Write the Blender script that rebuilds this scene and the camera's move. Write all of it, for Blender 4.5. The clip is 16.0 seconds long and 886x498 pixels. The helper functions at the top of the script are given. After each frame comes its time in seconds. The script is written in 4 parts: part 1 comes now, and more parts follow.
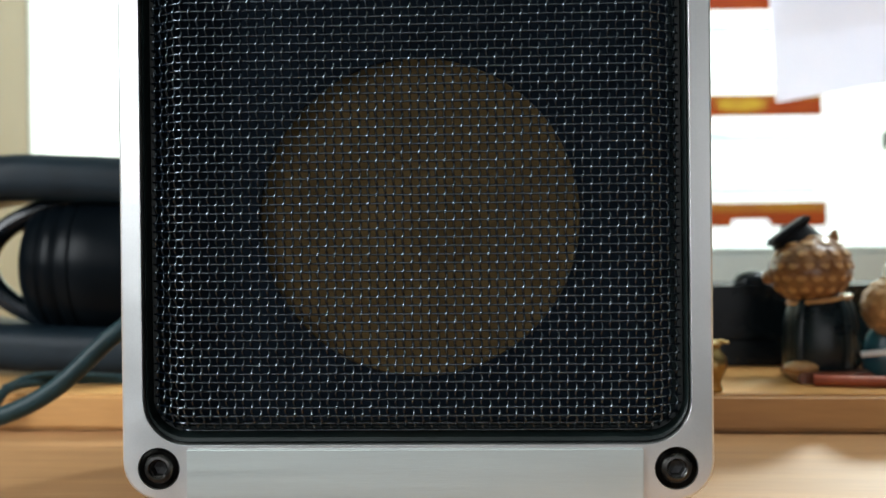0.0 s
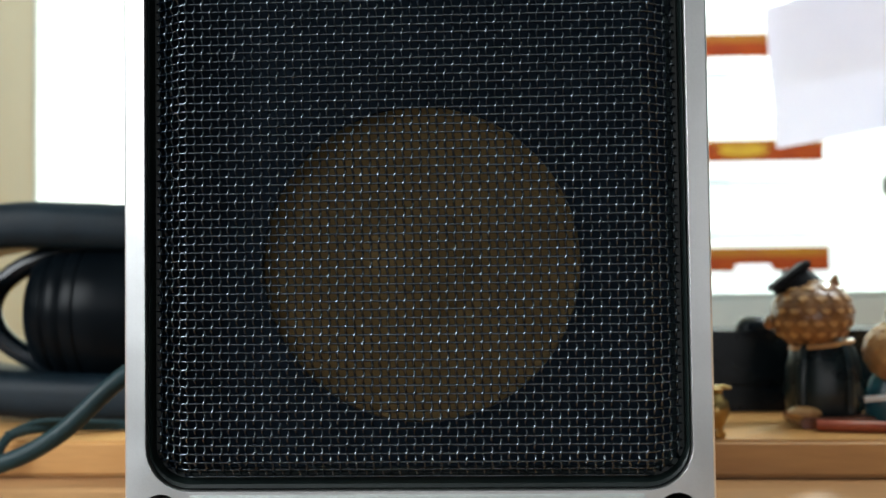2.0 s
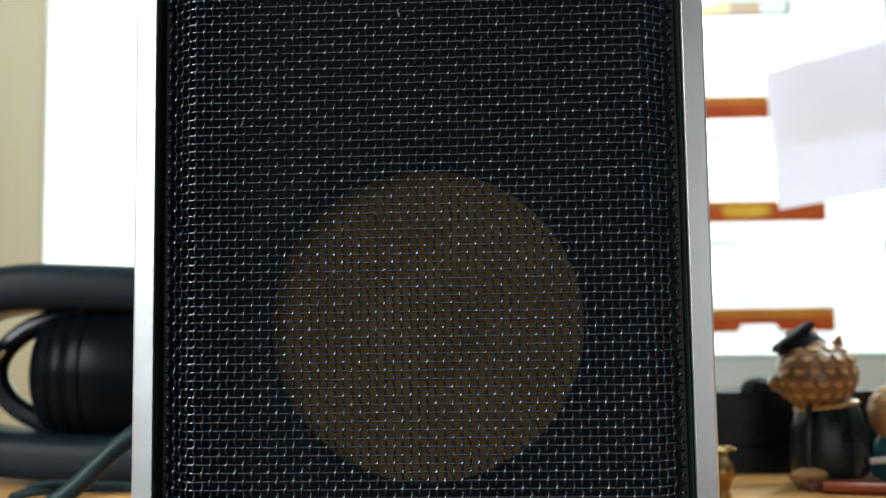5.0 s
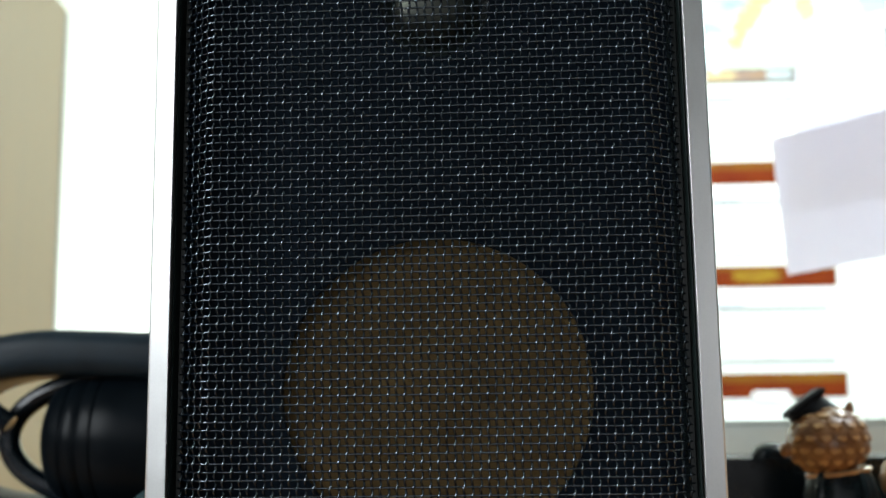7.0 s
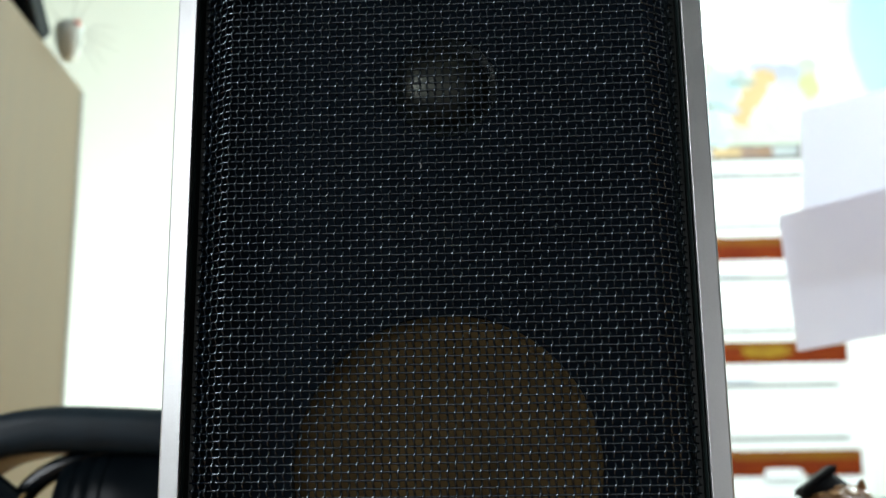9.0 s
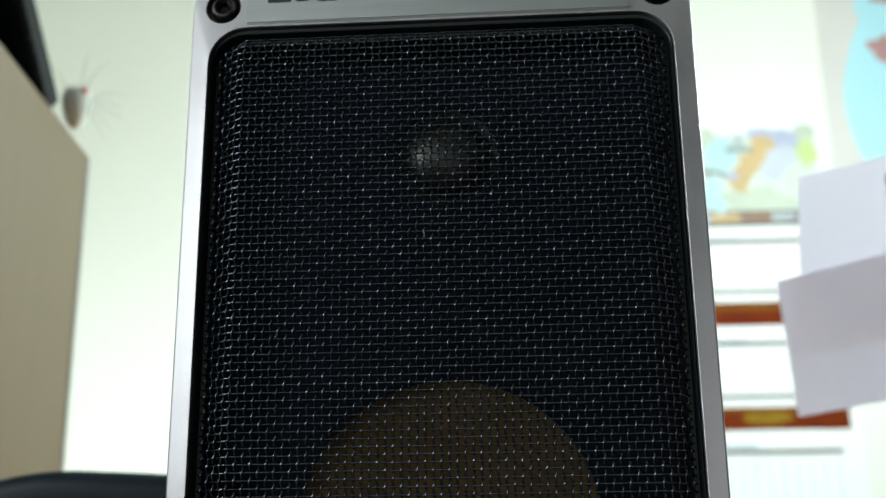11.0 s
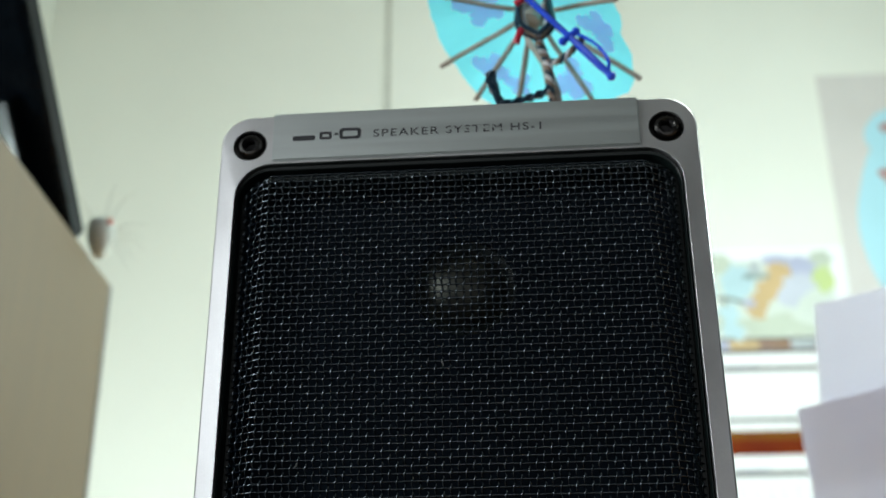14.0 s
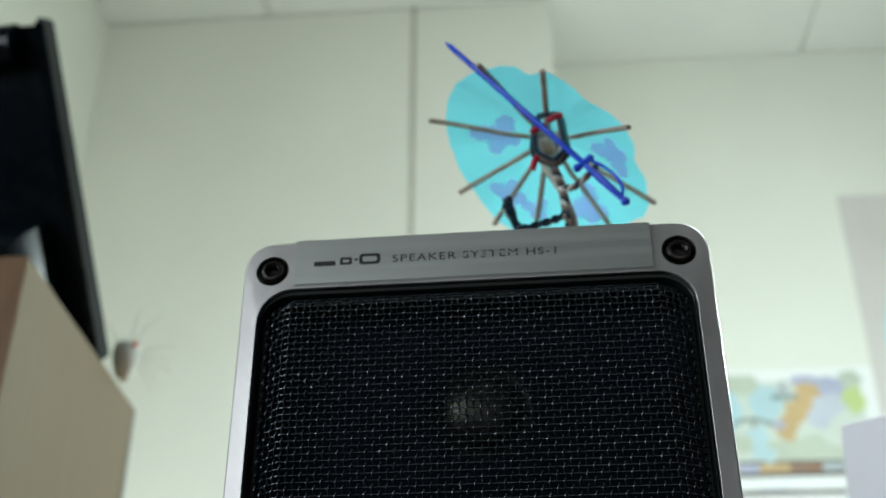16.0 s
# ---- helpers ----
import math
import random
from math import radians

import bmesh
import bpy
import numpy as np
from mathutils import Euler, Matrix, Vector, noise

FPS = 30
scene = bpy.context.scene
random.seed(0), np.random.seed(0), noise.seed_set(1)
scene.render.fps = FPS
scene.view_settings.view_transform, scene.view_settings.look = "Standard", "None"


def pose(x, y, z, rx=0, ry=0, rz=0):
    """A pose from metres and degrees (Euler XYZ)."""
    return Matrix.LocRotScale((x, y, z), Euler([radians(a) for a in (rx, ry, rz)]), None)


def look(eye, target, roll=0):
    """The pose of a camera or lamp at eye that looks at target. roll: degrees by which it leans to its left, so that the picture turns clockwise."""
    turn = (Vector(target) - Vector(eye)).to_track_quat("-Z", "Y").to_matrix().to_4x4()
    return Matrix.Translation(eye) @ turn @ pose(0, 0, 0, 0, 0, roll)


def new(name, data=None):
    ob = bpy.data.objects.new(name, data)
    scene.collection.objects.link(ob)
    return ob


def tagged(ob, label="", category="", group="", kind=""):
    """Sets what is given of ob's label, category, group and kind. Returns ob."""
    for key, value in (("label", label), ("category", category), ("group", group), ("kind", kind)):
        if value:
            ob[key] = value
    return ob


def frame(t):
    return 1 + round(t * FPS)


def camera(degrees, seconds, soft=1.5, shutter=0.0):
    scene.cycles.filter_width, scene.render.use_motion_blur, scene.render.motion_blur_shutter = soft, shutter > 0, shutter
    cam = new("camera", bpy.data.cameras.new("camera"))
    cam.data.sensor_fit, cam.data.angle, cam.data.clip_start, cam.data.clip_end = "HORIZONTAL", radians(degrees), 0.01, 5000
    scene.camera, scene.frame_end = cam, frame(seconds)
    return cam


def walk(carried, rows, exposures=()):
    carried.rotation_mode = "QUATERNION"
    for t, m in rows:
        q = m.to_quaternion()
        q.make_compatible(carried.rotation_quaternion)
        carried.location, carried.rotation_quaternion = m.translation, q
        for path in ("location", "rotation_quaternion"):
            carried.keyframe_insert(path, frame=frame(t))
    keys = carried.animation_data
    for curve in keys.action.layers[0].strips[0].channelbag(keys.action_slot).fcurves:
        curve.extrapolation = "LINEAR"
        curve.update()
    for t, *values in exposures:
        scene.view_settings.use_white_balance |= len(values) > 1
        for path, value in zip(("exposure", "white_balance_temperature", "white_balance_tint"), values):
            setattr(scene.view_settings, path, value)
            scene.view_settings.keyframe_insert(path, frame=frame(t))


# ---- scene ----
cam = camera(44.3, 16.0)
PATH = [
    (0, (0.02418, -0.21913, 0.06097), (-0.1350, 1.7745, 0.0493), -0.61),
    (0.5, (0.02426, -0.21943, 0.06099), (-0.1352, 1.7742, 0.0668), -0.67),
    (1, (0.02458, -0.21998, 0.06097), (-0.1351, 1.7734, 0.0890), -0.66),
    (1.5, (0.02450, -0.22030, 0.06116), (-0.1328, 1.7730, 0.1042), -0.64),
    (2, (0.02474, -0.22107, 0.06116), (-0.1396, 1.7709, 0.1328), -0.73),
    (2.5, (0.02477, -0.22105, 0.06103), (-0.1398, 1.7706, 0.1408), -0.76),
    (3, (0.02488, -0.22205, 0.06118), (-0.1404, 1.7689, 0.1543), -0.73),
    (3.5, (0.02482, -0.22238, 0.06128), (-0.1403, 1.7677, 0.1714), -0.74),
    (4, (0.02478, -0.22253, 0.06131), (-0.1419, 1.7661, 0.1944), -0.76),
    (6.5, (0.02504, -0.22680, 0.06099), (-0.1549, 1.7469, 0.3297), -0.78),
    (7, (0.02490, -0.22738, 0.06122), (-0.1599, 1.7410, 0.3635), -0.80),
    (7.5, (0.02491, -0.22824, 0.06097), (-0.1654, 1.7335, 0.4004), -0.82),
    (8, (0.02498, -0.22948, 0.06104), (-0.1713, 1.7248, 0.4382), -0.80),
    (10.5, (0.02466, -0.23307, 0.06078), (-0.1689, 1.6875, 0.5844), -0.65),
    (11, (0.02473, -0.23533, 0.06031), (-0.1671, 1.6770, 0.6136), -0.66),
    (11.5, (0.02495, -0.23680, 0.05999), (-0.1661, 1.6702, 0.6316), -0.67),
    (12, (0.02495, -0.23776, 0.05981), (-0.1760, 1.6546, 0.6750), -0.61),
    (12.5, (0.02498, -0.23805, 0.05982), (-0.1806, 1.6414, 0.7120), -0.55),
    (13, (0.02507, -0.23951, 0.05947), (-0.1841, 1.6244, 0.7537), -0.55),
    (13.5, (0.02494, -0.24024, 0.05939), (-0.1855, 1.6075, 0.7952), -0.45),
    (14, (0.02511, -0.24109, 0.05921), (-0.1874, 1.5912, 0.8323), -0.45),
    (14.5, (0.02521, -0.24263, 0.05873), (-0.1967, 1.5646, 0.8862), -0.49),
    (15, (0.02655, -0.24348, 0.05838), (-0.1986, 1.5245, 0.9658), -0.37),
    (15.5, (0.02723, -0.24508, 0.05775), (-0.2051, 1.4989, 1.0089), -0.47),
    (16, (0.02750, -0.24588, 0.05753), (-0.2161, 1.4845, 1.0303), -0.11),
]
cam.data.dof.use_dof, cam.data.dof.focus_distance, cam.data.dof.aperture_fstop = True, 0.238, 18
EXPOSURES = [(0, 1.4), (3.5, 1.4), (7, 1.2), (8.2, 1.0), (10.5, 0.58), (11.2, 0.45), (12, 0.3), (12.5, 0.33), (13.5, 0.34), (14.2, 0.34), (15, 0.32), (16, 0.08)]
walk(cam, [(t, look(eye, target, roll)) for t, eye, target, roll in PATH], EXPOSURES)

# ---- light and exposure ----
world = bpy.data.worlds.new("room_air")
world.use_nodes = True
world.node_tree.nodes["Background"].inputs[0].default_value = (0.8, 0.9, 1.0, 1)
world.node_tree.nodes["Background"].inputs[1].default_value = 0.02
scene.world = world


def area_lamp(name, eye, target, sx, sy, watts, colour):
    data = bpy.data.lights.new(name, "AREA")
    data.shape, data.size, data.size_y, data.energy, data.color = "RECTANGLE", sx, sy, watts, colour
    ob = new(name, data)
    ob.matrix_world = look(eye, target)
    return ob


# unseen overhead light, added to brighten the desk and walls
area_lamp("overhead_fill_light", (1.1, 0.4, 1.82), (1.1, 0.4, 0), 1.2, 0.12, 10.5, (0.89, 0.96, 1.0))
# unseen light low on the left, added to lift the wall there
area_lamp("left_wall_fill", (-0.75, 1.0, 0.15), (-0.45, 1.76, 0.5), 0.4, 0.15, 3.2, (0.85, 0.98, 1.0))
# unseen point light, added out of view to brighten the wall and umbrella
wall_fill = bpy.data.lights.new("wall_fill_light", "POINT")
wall_fill.energy, wall_fill.color, wall_fill.shadow_soft_size = 33, (0.81, 0.98, 0.96), 0.07
new("wall_fill_light", wall_fill).location = (0.6, 1.05, 0.66)
# daylight through the window beside the desk
area_lamp("window_daylight", (-0.975, -0.55, 0.49), (0.0, -0.3, 0.3), 0.66, 0.56, 8.0, (0.9, 0.96, 1.0))
# three unseen fills, added to brighten the speaker's metal frame and grille
area_lamp("rear_fill_light", (-0.975, -1.5, 0.62), (0.0, -0.8, 0.4), 0.76, 0.7, 2.6, (0.88, 0.94, 1.0))
area_lamp("tall_fill_light", (-0.59, -2.31, 0.98), (-0.3, 0.0, 0.4), 0.44, 0.86, 0.6, (0.92, 0.96, 1.0))
area_lamp("low_fill_light", (0.15, -2.31, 0.2), (0.1, 0.0, 0.1), 1.9, 0.48, 2.4, (0.96, 0.97, 1.0))

# ---- materials ----
def material(name, colour, rough=0.5, metal=0.0, vary=0.12, scale=40, fine=400, bump=0.0, coat=0.0,
             second=None, stretch=(1, 1, 1), spec=0.5):
    """Principled material with two scales of noise in colour and roughness, and fine relief."""
    m = bpy.data.materials.new(name)
    m.use_nodes = True
    nt = m.node_tree
    b = nt.nodes["Principled BSDF"]
    tc = nt.nodes.new("ShaderNodeTexCoord")
    mp = nt.nodes.new("ShaderNodeMapping")
    mp.inputs["Scale"].default_value = stretch
    nt.links.new(tc.outputs["Object"], mp.inputs[0])
    n1, n2 = nt.nodes.new("ShaderNodeTexNoise"), nt.nodes.new("ShaderNodeTexNoise")
    n1.inputs["Scale"].default_value, n2.inputs["Scale"].default_value = scale, fine
    n1.inputs["Detail"].default_value = n2.inputs["Detail"].default_value = 4
    for n in (n1, n2):
        nt.links.new(mp.outputs[0], n.inputs["Vector"])
    add = nt.nodes.new("ShaderNodeMath")
    add.operation = "MULTIPLY_ADD"
    add.inputs[1].default_value = 0.35
    nt.links.new(n2.outputs[0], add.inputs[0])
    nt.links.new(n1.outputs[0], add.inputs[2])
    ramp = nt.nodes.new("ShaderNodeValToRGB")
    dark = second or tuple(c * (1 - vary) for c in colour)
    light = colour if second else tuple(min(1, c * (1 + vary)) for c in colour)
    ramp.color_ramp.elements[0].position, ramp.color_ramp.elements[1].position = 0.45, 0.9
    ramp.color_ramp.elements[0].color, ramp.color_ramp.elements[1].color = (*dark, 1), (*light, 1)
    nt.links.new(add.outputs[0], ramp.inputs[0])
    nt.links.new(ramp.outputs[0], b.inputs["Base Color"])
    rr_ = nt.nodes.new("ShaderNodeMapRange")
    rr_.inputs["To Min"].default_value, rr_.inputs["To Max"].default_value = max(0.03, rough - 0.08), min(1, rough + 0.1)
    nt.links.new(n1.outputs[0], rr_.inputs[0])
    nt.links.new(rr_.outputs[0], b.inputs["Roughness"])
    b.inputs["Metallic"].default_value = metal
    b.inputs["Coat Weight"].default_value = coat
    b.inputs["Specular IOR Level"].default_value = spec
    if bump:
        bp = nt.nodes.new("ShaderNodeBump")
        bp.inputs["Strength"].default_value, bp.inputs["Distance"].default_value = bump, 0.0006
        nt.links.new(n2.outputs[0], bp.inputs["Height"])
        nt.links.new(bp.outputs[0], b.inputs["Normal"])
    return m


def thin_paper(name, colour, see=0.5, vary=0.015):
    """Paper that lets light through."""
    m = material(name, colour, 0.8, vary=vary, scale=60, fine=900, bump=0.15)
    nt = m.node_tree
    b, out = nt.nodes["Principled BSDF"], nt.nodes["Material Output"]
    tr, mix = nt.nodes.new("ShaderNodeBsdfTranslucent"), nt.nodes.new("ShaderNodeMixShader")
    tr.inputs[0].default_value = (*colour, 1)
    mix.inputs[0].default_value = see
    nt.links.new(b.outputs[0], mix.inputs[1])
    nt.links.new(tr.outputs[0], mix.inputs[2])
    nt.links.new(mix.outputs[0], out.inputs[0])
    return m


M_WALL = material("wall_paint", (0.78, 0.79, 0.71), 0.8, vary=0.03, scale=3, fine=180, bump=0.15)
# near-black on unseen walls only, so wires and frame reflect less light
M_WALL_DIM = material("unseen_wall_dark", (0.045, 0.049, 0.056), 0.8, vary=0.04, scale=3, fine=180, bump=0.15)
M_CEIL = material("ceiling_board", (0.72, 0.73, 0.68), 0.9, vary=0.04, scale=5, fine=150, bump=0.25)
M_FLOOR = material("floor_vinyl", (0.1, 0.09, 0.08), 0.5, vary=0.15, scale=8)
M_GROOVE = material("groove_shade", (0.42, 0.42, 0.36), 0.9, scale=20)
M_DESK = material("desk_wood", (0.4, 0.205, 0.085), 0.6, spec=0.3, second=(0.28, 0.13, 0.05), scale=14, fine=120, stretch=(0.6, 9, 4), bump=0.05, coat=0.05)
M_BOARD = material("board_wood", (0.6, 0.32, 0.11), 0.36, second=(0.43, 0.21, 0.065), scale=16, fine=150, stretch=(0.7, 10, 6), bump=0.08)
M_BEECH = material("cabinet_laminate", (0.2, 0.148, 0.08), 0.5, second=(0.164, 0.118, 0.06), scale=10, fine=90, stretch=(6, 6, 0.7), bump=0.04)
# brown edge banding, its tone also darkened to carry the front's shade
M_EDGE = material("cabinet_edge", (0.22, 0.125, 0.055), 0.5, second=(0.15, 0.08, 0.035), scale=20, stretch=(5, 5, 0.6))
M_GREYBACK = material("back_panel_grey", (0.3, 0.31, 0.3), 0.7, scale=20)
M_ALU = material("cast_aluminium", (0.86, 0.865, 0.855), 0.34, metal=0.88, second=(0.76, 0.76, 0.745), scale=45, fine=2600, bump=0.06)
M_ALU_PAD = material("brushed_aluminium", (0.76, 0.825, 0.795), 0.36, metal=0.9, second=(0.69, 0.74, 0.71), scale=50, fine=900, stretch=(0.25, 6, 6), bump=0.05)
M_LIP = material("black_rubber", (0.008, 0.014, 0.013), 0.4, vary=0.2, scale=80, spec=0.4)
M_WIRE = material("black_wire", (0.0014, 0.0034, 0.0072), 0.16, vary=0.25, scale=14, fine=3000, spec=1.0)
M_WIRE.node_tree.nodes["Principled BSDF"].inputs["Specular Tint"].default_value = (0.78, 0.92, 1.0, 1)
M_WIRE.node_tree.nodes["Principled BSDF"].inputs["IOR"].default_value = 1.64
M_BAFFLE = material("black_baffle", (0.0095, 0.015, 0.023), 0.95, vary=0.2, scale=80, spec=0.05)
M_CONE = material("paper_cone", (0.155, 0.102, 0.042), 0.9, second=(0.12, 0.078, 0.032), scale=60, fine=900, bump=0.3, spec=0.1)
M_DOME = material("tweeter_dome", (0.1, 0.105, 0.09), 0.4, metal=1.0, vary=0.08, scale=90)
M_CASE = material("speaker_case", (0.05, 0.05, 0.052), 0.45, metal=0.2, scale=60, fine=1200, bump=0.1)
M_SCREW = material("burnished_screw", (0.07, 0.068, 0.064), 0.28, metal=1.0, vary=0.2, scale=200)
M_BORE = material("screw_bore", (0.05, 0.05, 0.05), 0.5, metal=0.6, scale=200)
M_INK = material("black_ink", (0.03, 0.032, 0.035), 0.5, vary=0.3, scale=600)
M_BLACKPL = material("black_plastic", (0.0025, 0.0055, 0.0085), 0.22, vary=0.2, scale=50, fine=900, bump=0.05, spec=0.2)
M_CUP = material("gloss_black_plastic", (0.002, 0.0035, 0.005), 0.3, vary=0.2, scale=50, fine=900, spec=0.05)
M_SLAB = material("dark_brown_lacquer", (0.2, 0.06, 0.026), 0.35, second=(0.11, 0.035, 0.016), scale=120, coat=0.2)
M_HEADBAND = material("headband_leatherette", (0.005, 0.012, 0.018), 0.45, vary=0.25, scale=70, fine=900, bump=0.3, spec=0.2)
M_CABLE = material("cable_rubber", (0.012, 0.032, 0.037), 0.45, vary=0.2, scale=120, spec=0.2)
M_CREAM = material("cream_box", (0.66, 0.72, 0.68), 0.6, vary=0.05, scale=30)
M_OWLHEAD = material("glazed_brown", (0.32, 0.15, 0.052), 0.35, second=(0.14, 0.058, 0.02), scale=150, fine=900, coat=0.2)
M_OWLTIP = material("glazed_sand", (0.54, 0.31, 0.125), 0.35, second=(0.36, 0.18, 0.07), scale=260, coat=0.3)
M_GOWN = material("glazed_dark_teal", (0.012, 0.026, 0.032), 0.28, second=(0.003, 0.006, 0.009), scale=90, coat=0.0, spec=0.3)
M_CAP = material("cap_black", (0.006, 0.007, 0.01), 0.7, scale=100, spec=0.2)
M_TEAL = material("glazed_teal", (0.03, 0.16, 0.19), 0.2, second=(0.02, 0.07, 0.1), scale=120, coat=0.5)
M_RED = material("red_lacquer", (0.4, 0.09, 0.04), 0.3, second=(0.26, 0.05, 0.025), scale=120, coat=0.3)
M_BRASS = material("old_brass", (0.45, 0.32, 0.13), 0.34, metal=1.0, second=(0.3, 0.19, 0.07), scale=220)
M_WHITE = material("white_paper", (0.82, 0.83, 0.84), 0.8, vary=0.02, scale=30)
M_CARD = thin_paper("note_paper", (0.87, 0.87, 0.94), 0.55)
M_CARD_THICK = thin_paper("thick_note_paper", (0.92, 0.9, 1.0), 0.2)
M_CHART = material("chart_paper", (0.82, 0.83, 0.82), 0.7, vary=0.02, scale=10)
M_ORANGE = material("strip_red", (0.17, 0.028, 0.003), 0.7, spec=0.08, second=(0.12, 0.013, 0.003), scale=14, stretch=(1, 1, 3))
M_GOLD = material("strip_gold", (0.19, 0.085, 0.008), 0.7, spec=0.08, second=(0.16, 0.05, 0.01), scale=14)
M_YELLOW = material("strip_yellow", (0.3, 0.2, 0.015), 0.7, spec=0.08, second=(0.2, 0.09, 0.012), scale=20)
M_GREYLINE = material("grey_print", (0.12, 0.105, 0.095), 0.7, scale=20)
M_MAUVE = material("mauve_print", (0.26, 0.19, 0.22), 0.7, second=(0.3, 0.16, 0.06), scale=9)
M_P_PALE = material("print_pale_green", (0.605, 0.655, 0.588), 0.7, vary=0.05, scale=12)
M_P_BLUE = material("print_pale_blue", (0.462, 0.630, 0.672), 0.7, vary=0.08, scale=12)
M_P_ORANGE = material("print_apricot", (0.554, 0.395, 0.202), 0.7, vary=0.1, scale=12)
M_P_LILAC = material("print_lilac", (0.420, 0.437, 0.571), 0.7, vary=0.08, scale=12)
M_P_HAZE = material("print_haze", (0.529, 0.554, 0.622), 0.7, vary=0.08, scale=12)
M_P_SAGE = material("print_sage", (0.504, 0.554, 0.454), 0.7, vary=0.08, scale=12)
M_P_LIME = material("print_lime", (0.504, 0.605, 0.252), 0.7, vary=0.08, scale=12)
M_P_SLATE = material("print_slate_pale", (0.42, 0.46, 0.48), 0.7, vary=0.1, scale=12)
M_P_FAINT = material("print_faint_grey", (0.74, 0.755, 0.75), 0.7, vary=0.04, scale=30)
M_P_DARK = material("print_slate", (0.22, 0.27, 0.26), 0.7, vary=0.1, scale=12)
M_POSTER = material("poster_paper", (0.62, 0.59, 0.56), 0.6, vary=0.04, scale=8)
M_PBLUE = material("poster_blue", (0.4, 0.68, 0.76), 0.6, vary=0.05, scale=8)
M_PROSE = material("poster_rose", (0.42, 0.22, 0.22), 0.6, vary=0.1, scale=8)
M_UMB = thin_paper("cyan_tissue", (0.24, 0.88, 1.0), 0.68, 0.09)
M_UPRINT = thin_paper("violet_tissue_print", (0.95, 0.66, 0.98), 0.9)
M_RIB = material("bamboo_rib", (0.55, 0.48, 0.4), 0.6, second=(0.42, 0.36, 0.29), scale=200)
M_SWORD = material("blue_plastic", (0.015, 0.09, 0.9), 0.18, vary=0.15, scale=100, coat=0.5)
M_W_BLUE = material("wire_navy", (0.01, 0.035, 0.06), 0.3, scale=200)
M_W_BROWN = material("wire_brown", (0.26, 0.18, 0.13), 0.35, scale=200)
M_W_WHITE = material("wire_white", (0.7, 0.68, 0.66), 0.35, scale=200)
M_W_RED = material("wire_red", (0.6, 0.02, 0.05), 0.3, scale=200)
M_TOY = material("toy_felt", (0.84, 0.89, 0.84), 0.9, second=(0.68, 0.74, 0.69), scale=120, fine=900, bump=0.4)
M_PINK = material("toy_pink", (0.75, 0.3, 0.25), 0.7, scale=100)
M_HAIR = material("toy_whisker", (0.35, 0.36, 0.3), 0.5, scale=100)

# ---- mesh helpers ----
def mesh_from(name, bm, mats, smooth=30):
    bmesh.ops.recalc_face_normals(bm, faces=bm.faces)
    me = bpy.data.meshes.new(name)
    bm.to_mesh(me)
    bm.free()
    for m in mats if isinstance(mats, (list, tuple)) else [mats]:
        me.materials.append(m)
    if smooth:
        me.polygons.foreach_set("use_smooth", [True] * len(me.polygons))
        me.set_sharp_from_angle(angle=radians(smooth))
    return me


def part(name, bm, mat, parent=None, label="", smooth=30):
    ob = new(name, mesh_from(name, bm, mat, smooth))
    ob.parent = parent
    return tagged(ob, label)


def thing(name, place, label, category, group="", kind=""):
    ob = new(name)
    ob.empty_display_size = 0.02
    ob.matrix_world = place if isinstance(place, Matrix) else pose(*place)
    return tagged(ob, label, category, group, kind)


def box(bm, x0, x1, y0, y1, z0, z1, bevel=0.0, seg=2, mi=0):
    r = bmesh.ops.create_cube(bm, size=1)
    vs = r["verts"]
    for v in vs:
        v.co = Vector(((x0 + x1) / 2 + v.co.x * (x1 - x0), (y0 + y1) / 2 + v.co.y * (y1 - y0), (z0 + z1) / 2 + v.co.z * (z1 - z0)))
    fs = list({f for v in vs for f in v.link_faces})
    for f in fs:
        f.material_index = mi
    if bevel:
        es = list({e for v in vs for e in v.link_edges})
        bmesh.ops.bevel(bm, geom=es, offset=bevel, segments=seg, affect="EDGES", material=mi)
    return bm


def boxm(*a, **k):
    return box(bmesh.new(), *a, **k)


def curve_points(pts, n):
    """Catmull-Rom through pts, n steps a span."""
    p = [Vector(q) for q in pts]
    p = [2 * p[0] - p[1]] + p + [2 * p[-1] - p[-2]]
    out = []
    for i in range(1, len(p) - 2):
        for k in range(n):
            t = k / n
            out.append(0.5 * ((2 * p[i]) + (p[i + 1] - p[i - 1]) * t + (2 * p[i - 1] - 5 * p[i] + 4 * p[i + 1] - p[i + 2]) * t * t
                              + (3 * p[i] - p[i - 1] - 3 * p[i + 1] + p[i + 2]) * t ** 3))
    out.append(p[-2].copy())
    return out


